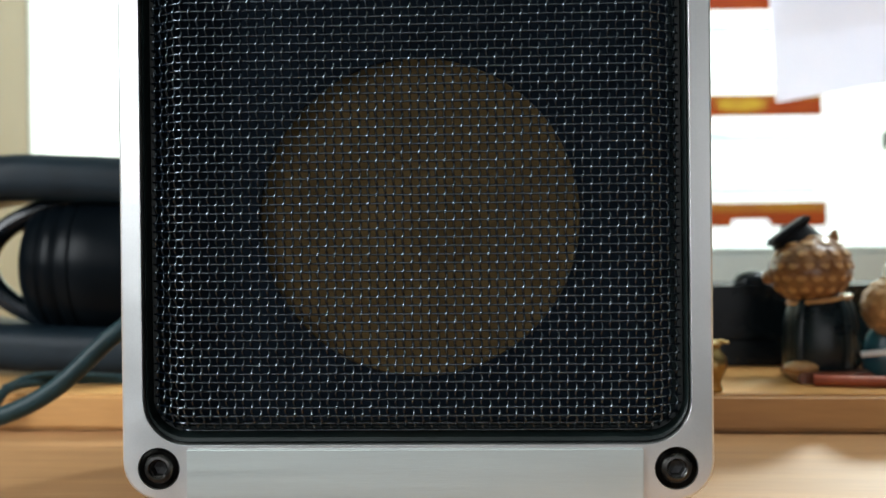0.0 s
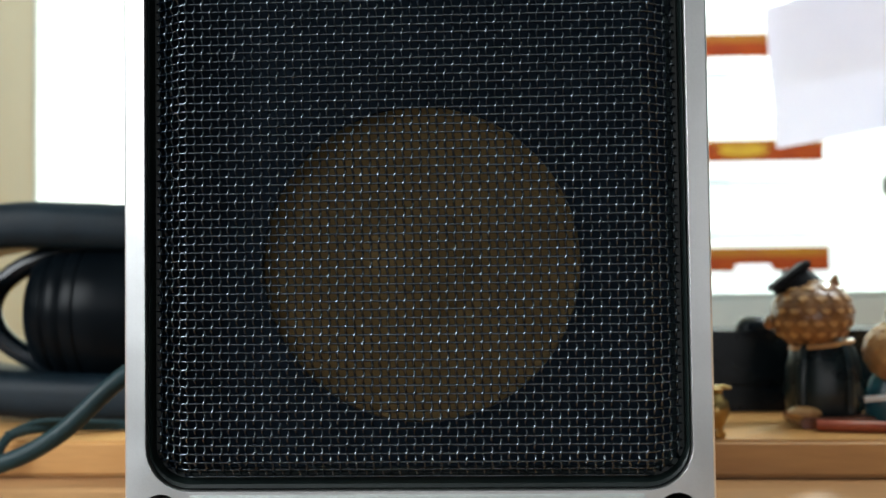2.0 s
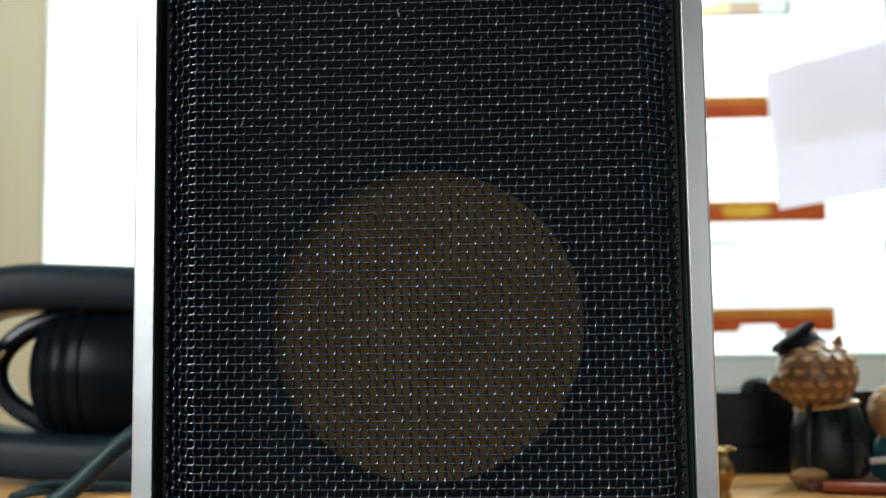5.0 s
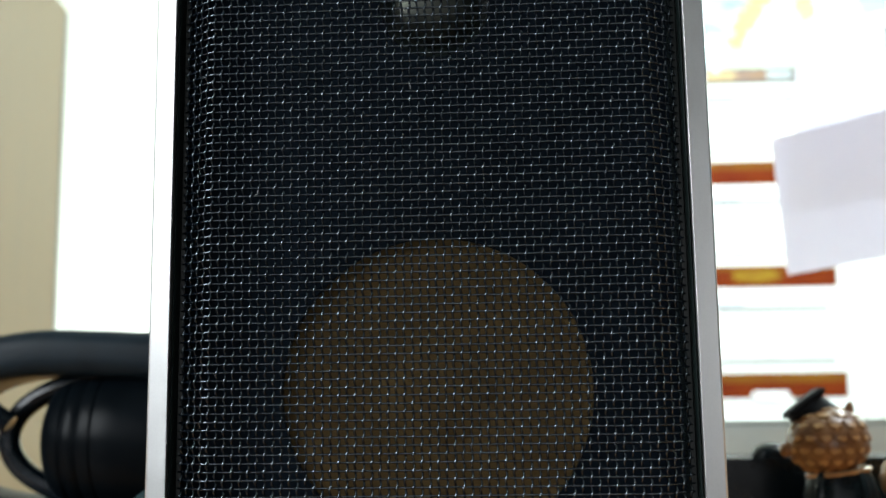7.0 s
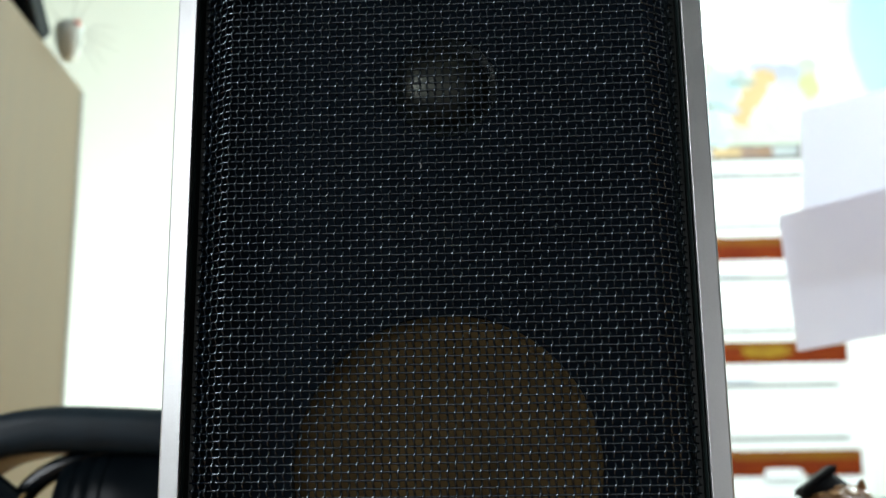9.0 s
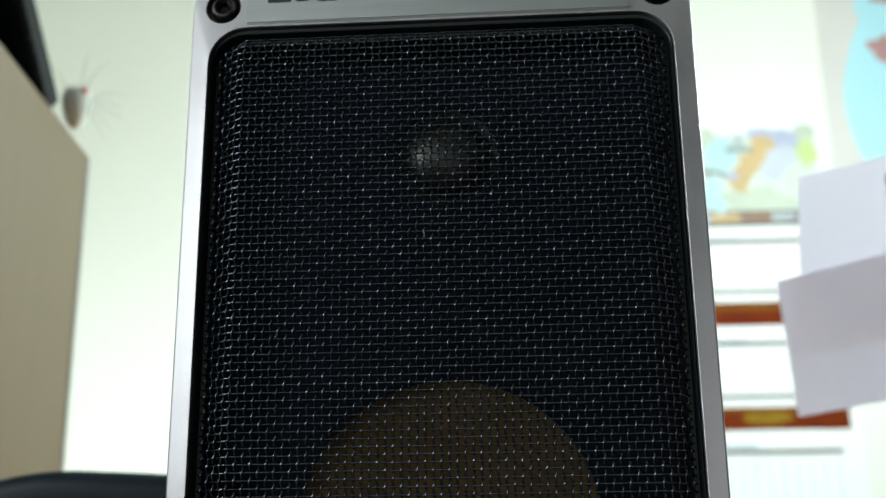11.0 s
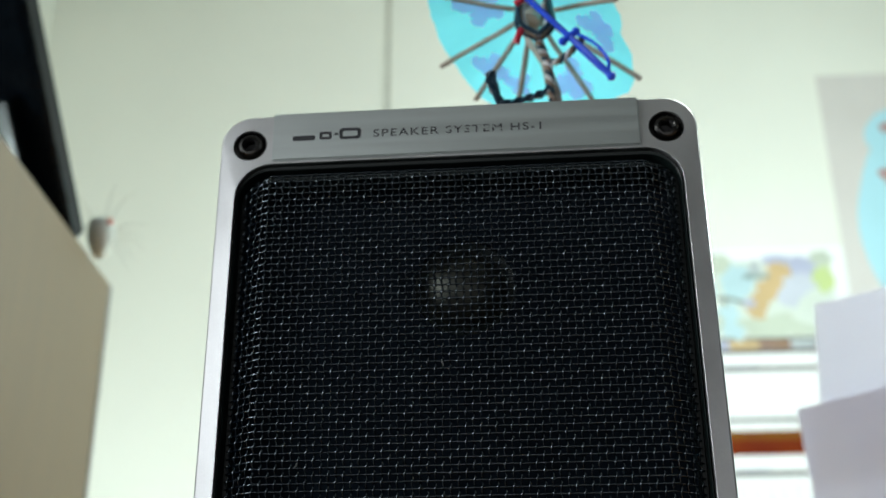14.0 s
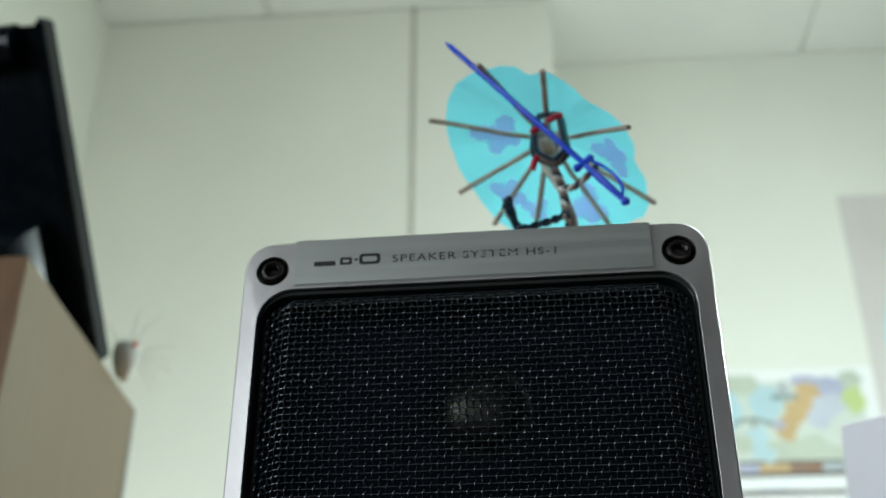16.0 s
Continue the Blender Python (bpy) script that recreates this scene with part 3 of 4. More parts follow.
for j in range(-NZ, NZ + 1):
    z = OC + j * PITCH
    hx = half_span(z - OC, GH, GX)
    pts = []
    n = int(hx / PITCH * 4)
    for k in range(-n, n + 1):
        x = k * PITCH / 4
        w = -math.cos(math.pi * x / PITCH) * (-1 if j % 2 else 1)
        pts.append(Vector((x, grille_y(x, z) + 0.00007 * w, z + 0.00003 * noise.noise((x * 90, j * 2.7, 5)))))
    part("cross_wire", tube(bmesh.new(), pts, CROSS_R, 6, up=(0, 1, 0)), M_WIRE, grille, smooth=180)


for x, z, ang, ln in ((-0.0365, 0.1092, 60, 0.0006), (-0.0035, 0.132, 100, 0.0008)):
    d = Vector((math.cos(radians(ang)), 0, math.sin(radians(ang)))) * ln
    c = Vector((x, grille_y(x, z) - 0.0007, z))
    part("dust_speck", tube(bmesh.new(), [c - d, c - d * 0.3 + Vector((0.0002, 0, 0)), c + d * 0.4, c + d], 0.0001, 5), M_GREYBACK, grille, "grey dust speck")


def lettering(text, x, z, height, width, parent):
    cu = bpy.data.curves.new("lettering", "FONT")
    cu.body, cu.size, cu.extrude, cu.space_character, cu.offset = text, 1.0, 0.01, 1.15, 0.0
    ob = new("lettering_source", cu)
    me = bpy.data.meshes.new_from_object(ob.evaluated_get(bpy.context.evaluated_depsgraph_get()))
    bpy.data.objects.remove(ob)
    co = np.array([v.co for v in me.vertices])
    lo, hi = co.min(0), co.max(0)
    for v in me.vertices:
        v.co = Vector((x + (v.co.x - lo[0]) / (hi[0] - lo[0]) * width, -0.00052 - (0.00004 if v.co.z > 0 else -0.00004), z + (v.co.y - lo[1]) / (hi[1] - lo[1]) * height))
    me.materials.append(M_INK)
    o = new("lettering", me)
    o.parent = parent
    return tagged(o, "small black capitals")


lettering("SPEAKER SYSTEM HS-1", -0.0208, 0.1933, 0.0021, 0.0425, speaker)
# bare spots where the print has rubbed off
rng = random.Random(4)
for k in range(15):
    x, z = -0.0208 + 0.0425 * (0.42 + 0.37 * (k + rng.random() * 0.6) / 15), 0.1937 + rng.uniform(0, 0.0016)
    w, h = rng.uniform(0.0002, 0.0005), rng.uniform(0.0002, 0.0004)
    part("worn_spot", boxm(x - w, x + w, -0.00062, -0.00048, z - h, z + h, 0.00005, 1), M_ALU_PAD, speaker, smooth=0)
# maker's mark as plain black shapes
bm = bmesh.new()
skin(bm, [[(-0.0331 + a, y, 0.1943 + b) for a, b in round_rect(0.0032, 0.0022, 0.0005, 3)] for y in (-0.00056, -0.0004)]
     + [[(-0.0331 + a, y, 0.1943 + b) for a, b in round_rect(0.0017, 0.0008, 0.0002, 3)] for y in (-0.0004, -0.00056)])
skin(bm, [[(-0.0268 + a, y, 0.1946 + b) for a, b in round_rect(0.0056, 0.0032, 0.0009, 3)] for y in (-0.00056, -0.0004)]
     + [[(-0.0268 + a, y, 0.1946 + b) for a, b in round_rect(0.0038, 0.0016, 0.0004, 3)] for y in (-0.0004, -0.00056)])
skin(bm, [[(-0.0387 + a, y, 0.1938 + b) for a, b in round_rect(0.0058, 0.0014, 0.0004, 3)] for y in (-0.00056, -0.0004)], closed=False, caps=True)
box(bm, -0.0309, -0.0299, -0.00056, -0.0004, 0.1943, 0.1949)
part("maker_mark", bm, M_INK, speaker, "black printed mark", smooth=0)

# ---- paper umbrella, wire figure and sword on the speaker ----
RIM_L, RIM_R = Vector((-0.0205, 0.068, 0.2868)), Vector((0.0553, 0.072, 0.248))
UC = (RIM_L + RIM_R) / 2
UA = (RIM_R - RIM_L).normalized()
UV = Vector((-0.0266, 0.832, 0.553)).normalized()
UM = (UV.cross(UA) * -1).normalized()
UM = UM if UM.z > 0 else -UM
UN = (UV * math.cos(radians(44)) + UM * math.sin(radians(44))).normalized()
UE = UN.cross(UA).normalized()
UE = UE if UE.z > 0 else -UE
UR, UH = (RIM_R - RIM_L).length / 2, 0.0125


def umb(r, a, h):
    return UC + UA * (r * math.cos(a)) + UE * (r * math.sin(a)) + UN * h


umbrella = thing("paper_umbrella", (0, 0, 0), "tiny cyan paper cocktail umbrella with bamboo ribs and violet prints", "paper umbrella")
bm = bmesh.new()
NA, NR = 240, 12
rings = []
for j in range(NR + 1):
    s = j / NR
    row = []
    for k in range(NA):
        a = 2 * math.pi * k / NA
        deg = math.degrees(a)
        bump = lambda c, w: math.exp(-(((deg - c + 180) % 360 - 180) / w) ** 2)
        edge = (0.865 + 0.05 * bump(150, 28) + 0.08 * bump(-10, 14) + 0.11 * bump(-105, 22) - 0.075 * bump(68, 16) - 0.05 * bump(23, 8)
                - 0.06 * bump(103, 5) + 0.012 * noise.noise((math.cos(a) * 9, math.sin(a) * 9, 2)) + 0.008 * noise.noise((math.cos(a) * 30, math.sin(a) * 30, 5)))
        r = max(0.002, s * UR * edge)
        pleat = 0.0007 * s * abs(math.sin(5 * a)) + 0.0005 * s * noise.noise((math.cos(a) * 6, math.sin(a) * 6, s * 3))
        row.append(bm.verts.new(umb(r, a, UH * (1 - s) + 0.0012 + pleat)))
    rings.append(row)
for a, b in zip(rings, rings[1:]):
    for k in range(NA):
        bm.faces.new((a[k], a[(k + 1) % NA], b[(k + 1) % NA], b[k]))
canopy = part("canopy", bm, M_UMB, umbrella, "translucent cyan tissue paper canopy", smooth=60)
for deg, r0, sz, turn in ((-174, 0.43, 0.0105, 0.5), (-113, 0.66, 0.0085, 2.2), (-90, 0.66, 0.006, 0.4), (-42, 0.62, 0.0095, 1.1), (23, 0.62, 0.009, 2.7)):
    bm = bmesh.new()
    cx, cy = r0 * UR * math.cos(radians(deg)), r0 * UR * math.sin(radians(deg))
    for k, (ang, reach, width) in enumerate(((35, 1.0, 0.42), (145, 1.0, 0.42), (-50, 0.8, 0.36), (-130, 0.8, 0.36), (90, 0.55, 0.1))):
        vs = []
        for u, w in ((0, 0.04), (0.3, 0.7), (0.55, 1.0), (0.78, 0.8), (0.9, 0.95), (1.0, 0.1), (0.86, -0.5), (0.7, -0.35), (0.55, -0.85), (0.3, -0.55), (0, -0.04)):
            q = radians(ang) + turn
            px = cx + sz * reach * u * math.cos(q) - sz * width * w * math.sin(q)
            py = cy + sz * reach * u * math.sin(q) + sz * width * w * math.cos(q)
            rad = math.hypot(px, py)
            if rad > 0.74 * UR:
                px, py, rad = px * 0.74 * UR / rad, py * 0.74 * UR / rad, 0.74 * UR
            vs.append(bm.verts.new(UC + UA * px + UE * py + UN * (UH * (1 - rad / (UR * 0.87)) + 0.0003 - 0.00005 * k)))
        bm.faces.new(vs)
    part("butterfly_print", bm, M_UPRINT, canopy, "pale violet butterfly print", smooth=0)
for deg, reach in ((180, 1.025), (129, 0.972), (95, 0.906), (45, 0.925), (0, 0.984), (-34, 0.86), (-64, 0.84), (-88, 0.9), (-111, 1.0), (-135, 0.999)):
    a = radians(deg)
    pts = [umb(UR * s * reach, a, UH * (1 - s) - 0.0004 - 0.0012 * math.sin(math.pi * min(1, s * 1.6)) * (s < 0.62)) for s in (0.08, 0.2, 0.35, 0.55, 0.8, 1.0)]
    part("rib", tube(bmesh.new(), pts, 0.00085, 6, flat=1.25), M_RIB, umbrella, "brown bamboo rib")
part("hub", tube(bmesh.new(), [umb(0, 0, UH - 0.006), umb(0, 0, UH + 0.003)], 0.0034, 12), M_RIB, umbrella)
part("stick", tube(bmesh.new(), curve_points([umb(0, 0, UH + 0.002), umb(0, 0, UH - 0.012), (0.027, 0.056, 0.236), (0.028, 0.056, 0.2008)], 5), 0.0011, 8), M_RIB, umbrella)


def twisted(pts, offset, r, turns, phase, n=14):
    """One strand wound round a path."""
    base_pts = curve_points(pts, n)
    out = []
    m = len(base_pts) - 1
    for i, p in enumerate(base_pts):
        d = (base_pts[min(i + 1, m)] - base_pts[max(i - 1, 0)]).normalized()
        a = d.cross(Vector((0, 1, 0)))
        a = a.normalized() if a.length > 1e-4 else Vector((1, 0, 0))
        b = a.cross(d)
        t = 2 * math.pi * turns * i / m + phase
        out.append(p + a * (offset * math.cos(t)) + b * (offset * math.sin(t)))
    return tube(bmesh.new(), out, r, 7)


man = thing("wire_figure", (-0.0026, 0, -0.0008), "little figure twisted from navy, brown and white wire", "wire figure")
FY = 0.053
spine = [(0.0225, FY, 0.2735), (0.0235, FY, 0.262), (0.0245, FY, 0.254), (0.027, FY, 0.245), (0.0275, FY, 0.2345)]
legs = [[(0.0275, FY, 0.2355), (0.0205, FY + 0.001, 0.2338), (0.0125, FY + 0.002, 0.2335), (0.0085, FY, 0.2405), (0.0098, FY, 0.2415), (0.012, FY + 0.004, 0.222), (0.011, FY + 0.004, 0.2012)],
        [(0.0275, FY, 0.2355), (0.0295, FY + 0.002, 0.2245), (0.033, FY + 0.003, 0.213), (0.033, FY + 0.003, 0.2012)]]
arm = [(0.0265, FY, 0.246), (0.0305, FY - 0.002, 0.2445), (0.0355, FY - 0.004, 0.2475), (0.0385, FY - 0.005, 0.2505)]
for path, turns, mats, r in ((spine[2:], 4, (M_W_BLUE, M_W_BROWN, M_W_WHITE), 0.00078), (legs[0], 7, (M_W_BLUE, M_W_BLUE), 0.0007), (legs[1], 4, (M_W_BLUE, M_W_BROWN), 0.0007), (arm, 4, (M_W_BLUE, M_W_BROWN, M_W_WHITE), 0.0006)):
    for q, mt in enumerate(mats):
        part("wire_strand", twisted(path, r * 0.95, r, turns, q * 2 * math.pi / len(mats)), mt, man)
# body loops round the hub
for q, (mt, w, top, r) in enumerate(((M_W_BLUE, 0.0052, 0.2775, 0.0008), (M_W_BROWN, 0.0038, 0.2765, 0.0008), (M_W_WHITE, 0.0028, 0.268, 0.0005), (M_W_BLUE, 0.0044, 0.2745, 0.0008))):
    y = FY - 0.001 - 0.0012 * q
    pts = [(0.0245, y, 0.2535), (0.0237 - w, y, 0.258), (0.0233 - w, y + 0.0015, 0.266), (0.0233 - w * 0.7, y + 0.003, top - 0.002), (0.0236, y + 0.004, top),
           (0.0238 + w * 0.75, y + 0.003, top - 0.002), (0.0238 + w, y + 0.0015, 0.266), (0.0242 + w, y, 0.258), (0.025, y, 0.2535)]
    part("wire_loop", tube(bmesh.new(), curve_points(pts, 7), r, 7), mt, man)
for x, z, ang in ((0.0202, 0.2655, 25), (0.0257, 0.2693, 25), (0.0185, 0.2522, 70)):
    d = Vector((math.cos(radians(ang)), 0, math.sin(radians(ang))))
    c = Vector((x, FY - 0.0055, z))
    part("red_band", tube(bmesh.new(), [c - d * 0.0026, c - d * 0.001 + Vector((0, -0.0006, 0)), c + d * 0.001 + Vector((0, -0.0006, 0)), c + d * 0.0026], 0.0011, 8), M_W_RED, man, "red wire band")

S0, S1, S2 = Vector((-0.0118, FY - 0.012, 0.2992)), Vector((0.0315, FY - 0.010, 0.2472)), Vector((0.0432, FY - 0.010, 0.2322))
sword = thing("sword_pick", (0, 0, 0), "glossy blue plastic sword-shaped cocktail pick held by the wire figure", "cocktail pick")
part("blade", tube(bmesh.new(), [S0.lerp(S1, t) for t in (0, 0.04, 0.12, 0.3, 0.55, 0.8, 1)], 0.00105, 8, taper=lambda t: 0.25 + 0.75 * min(1, t * 5), flat=0.8), M_SWORD, sword)
gdir = (S2 - S1).normalized()
gside = gdir.cross(Vector((0, 1, 0))).normalized()
gside = gside if gside.x > 0 else -gside
bm = tube(bmesh.new(), [S1 - gside * 0.0026, S1 - gside * 0.0012, S1, S1 + gside * 0.0012, S1 + gside * 0.0026], 0.0011, 8)
for s in (-1, 1):
    bmesh.ops.create_icosphere(bm, subdivisions=2, radius=0.0014, matrix=Matrix.Translation(S1 + gside * (0.0026 * s)))
part("guard", bm, M_SWORD, sword)
part("grip", tube(bmesh.new(), [S1.lerp(S2, t) for t in (0, 0.2, 0.4, 0.6, 0.8, 0.95)], 0.001, 10, taper=lambda t: 0.9 + 0.35 * math.sin(math.pi * t)), M_SWORD, sword)
bm = bmesh.new()
bmesh.ops.create_icosphere(bm, subdivisions=2, radius=0.0015, matrix=Matrix.Translation(S2))
part("pommel", bm, M_SWORD, sword)
bow = [S1 + gside * 0.0018, S1 + gdir * 0.004 + gside * 0.0034, S1 + gdir * 0.009 + gside * 0.0041, S1 + gdir * 0.014 + gside * 0.0032, S1 + gdir * 0.0172 + gside * 0.0006]
part("hand_guard", tube(bmesh.new(), curve_points(bow, 6), 0.00055, 8), M_SWORD, sword)

# ---- headphones and cables ----
phones = thing("headphones", (0, 0, 0), "black over-ear headphones lying on the wooden board", "headphones")
band = [(-0.075, 0.195, 0.0835), (-0.11, 0.193, 0.0845), (-0.145, 0.191, 0.0865), (-0.175, 0.19, 0.087), (-0.2, 0.19, 0.081), (-0.217, 0.19, 0.066), (-0.221, 0.19, 0.048), (-0.212, 0.19, 0.033),
        (-0.19, 0.19, 0.025), (-0.16, 0.189, 0.0222), (-0.125, 0.188, 0.0212), (-0.08, 0.188, 0.0212)]
bm = bmesh.new()
cp = curve_points(band, 6)
secs = []
for i, p in enumerate(cp):
    d = (cp[min(i + 1, len(cp) - 1)] - cp[max(i - 1, 0)]).normalized()
    nrm = Vector((0, 1, 0)).cross(d)
    secs.append([p + Vector((0, 1, 0)) * a + nrm * b for a, b in round_rect(0.034, 0.0178, 0.0068, 5)])
skin(bm, secs, closed=False, caps=True)
part("headband", bm, M_HEADBAND, phones, "dark padded headband")
ring = [Vector((-0.137 + 0.0492 * math.cos(a), 0.188, 0.0545 + 0.0245 * math.sin(a))) for a in [2 * math.pi * k / 48 for k in range(48)]]
part("yoke", tube(bmesh.new(), ring, 0.0042, 12, up=(0, 1, 0), closed=True), M_BLACKPL, phones, "black plastic yoke")
cup = [(0, -0.0372), (0.012, -0.0368), (0.0195, -0.0355), (0.0238, -0.033), (0.0262, -0.029), (0.0272, -0.0262), (0.027, -0.0254), (0.027, -0.0243), (0.0276, -0.0235), (0.0281, -0.0195), (0.0279, -0.0188), (0.0279, -0.0178), (0.0284, -0.017), (0.0287, -0.013), (0.0283, -0.0122), (0.0287, -0.0112), (0.029, -0.003), (0.0288, 0.015), (0.026, 0.026), (0.0, 0.03)]
part("ear_cup", lathe(bmesh.new(), cup, pose(-0.134, 0.199, 0.0535, 0, 90, 0), 48), M_CUP, phones, "glossy black ear cup")
part("hinge", tube(bmesh.new(), curve_points([(-0.215, 0.178, 0.06), (-0.205, 0.174, 0.066), (-0.192, 0.174, 0.068), (-0.18, 0.176, 0.06)], 6), 0.004, 10), M_BLACKPL, phones)

cable = thing("audio_cable", (0, 0, 0), "thick grey-green rubber cable rising from the desk behind the speaker", "cable")
part("sheath", tube(bmesh.new(), curve_points([(-0.34, 0.13, 0.003), (-0.25, 0.115, 0.003), (-0.19, 0.105, 0.0032), (-0.158, 0.1, 0.0055), (-0.137, 0.1, 0.0095), (-0.119, 0.1, 0.0185), (-0.101, 0.101, 0.0345), (-0.085, 0.106, 0.0445), (-0.0615, 0.112, 0.049), (-0.055, 0.114, 0.049)], 8), 0.00285, 14), M_CABLE, cable)
lead = thing("thin_lead", (0, 0, 0), "thin dark green lead looped on the wooden board", "cable")
part("sheath", tube(bmesh.new(), curve_points([(-0.2, 0.12, 0.0018), (-0.165, 0.1215, 0.002), (-0.153, 0.1225, 0.006), (-0.148, 0.128, 0.0143), (-0.14, 0.145, 0.0146), (-0.125, 0.152, 0.0142), (-0.1, 0.156, 0.014)], 8), 0.0016, 10), M_CABLE, lead)
part("sheath", tube(bmesh.new(), curve_points([(-0.149, 0.1265, 0.0146), (-0.143, 0.139, 0.0172), (-0.128, 0.149, 0.0158), (-0.11, 0.157, 0.014)], 8), 0.0012, 10), M_CABLE, lead)

# ---- figurines and boxes on the board ----
BT = 0.0122


def scale_head(bm, c, r, mi, tip, face, squash=0.87, rows=9):
    """A round head moulded with overlapping scales; face is the bare side's direction."""
    nu, nv = 150, 84
    step = math.pi / rows
    def relief(th, ph):
        best = (0.0, 0.0)
        for j in (int(th / step) - 1, int(th / step)):
            if j < 0:
                continue
            n = max(5, int(2 * rows * math.sin((j + 0.75) * step)))
            u = ((ph / (2 * math.pi) * n + 0.5 * (j % 2)) % 1.0) * 2 - 1
            v = (th - j * step) / (1.55 * step)
            if 0 <= v <= 1 and v < 0.42 + 0.58 * math.sqrt(max(0.0, 1 - u * u)):
                h = 0.25 + 0.75 * v * (1 - 0.35 * u * u)
                best = max(best, (h, v))
        return best
    grid = []
    for i in range(nv + 1):
        th = math.pi * (0.002 + 0.996 * i / nv)
        row = []
        for k in range(nu):
            ph = 2 * math.pi * k / nu
            d = Vector((math.sin(th) * math.cos(ph), math.sin(th) * math.sin(ph), math.cos(th)))
            h, v = (0.3, 0.0) if d.dot(face) > 0.86 else relief(th, ph)
            p = d * (r * (0.93 + 0.085 * h))
            row.append((bm.verts.new(c + Vector((p.x, p.y, p.z * squash))), h))
        grid.append(row)
    for a, b in zip(grid, grid[1:]):
        for k in range(nu):
            f = bm.faces.new((a[k][0], a[(k + 1) % nu][0], b[(k + 1) % nu][0], b[k][0]))
            f.material_index = tip if (a[k][1] + b[k][1]) / 2 > 0.75 else mi


OWL = Vector((0.1225, 0.167, 0))
bm = bmesh.new()
hc = OWL + Vector((-0.0016, 0, 0.0508))
scale_head(bm, hc, 0.0144, 0, 1, Vector((-0.95, 0.2, 0.1)).normalized())
for f in bm.faces:
    f.smooth = True
# gown
lathe(bm, [(0, 0.0162), (0.0118, 0.0162), (0.0128, 0.0175), (0.0132, 0.024), (0.0126, 0.032), (0.0112, 0.0375), (0.0098, 0.0405), (0, 0.0405)], Matrix.Translation(OWL + Vector((0.0018, 0, 0))) @ Matrix.Diagonal((1, 0.85, 1, 1)), 40, 2)
for a in (-135, -62):
    ca, sa = math.cos(radians(a)), math.sin(radians(a))
    pts = curve_points([OWL + Vector((0.0018 + ca * q, sa * q * 0.85, z)) for q, z in ((0.0098, 0.0395), (0.0118, 0.035), (0.013, 0.026), (0.0128, 0.0172))], 5)
    tube(bm, pts, 0.0019, 9, mi=2)
tube(bm, [hc + Vector((0.003 + 0.0103 * math.cos(t), 0.0092 * math.sin(t), -0.0108 + 0.0012 * math.cos(t))) for t in [2 * math.pi * k / 32 for k in range(32)]], 0.0009, 7, mi=1, closed=True)
# feet, ear, beak, cap
n1 = len(bm.faces)
for dx in (-0.0068,):
    bmesh.ops.create_uvsphere(bm, u_segments=14, v_segments=8, radius=1, matrix=Matrix.Translation(OWL + Vector((dx, -0.0085, 0.0172))) @ Matrix.Diagonal((0.0062, 0.0045, 0.0026, 1)))
bm.faces.ensure_lookup_table()
for f in bm.faces[n1:]:
    f.material_index = 1
lathe(bm, [(0.0027, -0.002), (0.002, 0.001), (0.0009, 0.0036), (0, 0.0045)], Matrix.Translation(hc + Vector((0.0068, -0.003, 0.0092))) @ pose(0, 0, 0, 12, 12, 0), 12, 0)
bmesh.ops.create_uvsphere(bm, u_segments=14, v_segments=8, radius=1, matrix=Matrix.Translation(hc + Vector((-0.0142, -0.001, -0.003))) @ Matrix.Diagonal((0.0024, 0.003, 0.0026, 1)))
capm = Matrix.Translation(hc + Vector((-0.007, 0.0005, 0.0119))) @ pose(0, 0, 0, -4, -37, 4)
n0 = len(bm.faces)
tmp = bmesh.new()
box(tmp, -0.0072, 0.0082, -0.0066, 0.0066, -0.0004, 0.0022, 0.0009, 3)
lathe(tmp, [(0.0084, -0.0062), (0.007, -0.0003), (0.004, 0)], None, 28)
lathe(tmp, [(0.0012, 0.003), (0.001, 0.0035), (0, 0.0037)], None, 12)
tmp.transform(capm)
me_tmp = bpy.data.meshes.new("cap_tmp")
tmp.to_mesh(me_tmp)
tmp.free()
bm.faces.ensure_lookup_table()
bm.from_mesh(me_tmp)
bpy.data.meshes.remove(me_tmp)
bm.faces.ensure_lookup_table()
for f in bm.faces[n0:]:
    f.material_index = 3
part_owl = part("owl_figurine", bm, [M_OWLHEAD, M_OWLTIP, M_GOWN, M_CAP], None, "glazed brown owl figurine in dark gown and black graduation cap", 40)
tagged(part_owl, "", "figurine", "owl figurines")
bm = bmesh.new()
h2 = Vector((0.1505, 0.166, 0.0375))
scale_head(bm, h2, 0.0128, 1, 1, Vector((0.3, -1, 0)).normalized())
lathe(bm, [(0, BT + 0.0003), (0.0105, BT + 0.0003), (0.0118, 0.0145), (0.0122, 0.02), (0.0105, 0.027), (0.008, 0.0305), (0, 0.0305)], Matrix.Translation((0.1515, 0.172, 0)) @ Matrix.Diagonal((1, 0.5, 1, 1)), 36, 2)
lathe(bm, [(0.009, 0), (0.0085, 0.004), (0.006, 0.0066), (0, 0.0078)], Matrix.Translation(h2 + Vector((0.0035, 0, 0.0098))), 24, 3)
tube(bm, [Vector((0.136, 0.1605, 0.0215)), Vector((0.145, 0.159, 0.0225)), Vector((0.156, 0.158, 0.0232))], 0.0011, 8, mi=3)
tagged(part("owl_figurine", bm, [M_OWLHEAD, M_OWLTIP, M_TEAL, M_WHITE], None, "glazed sand-coloured owl figurine with teal body and white cap", 40), "", "figurine", "owl figurines")
slab = thing("lacquer_slab", (0, 0, 0), "dark brown lacquered slab under the owl figurine", "slab")
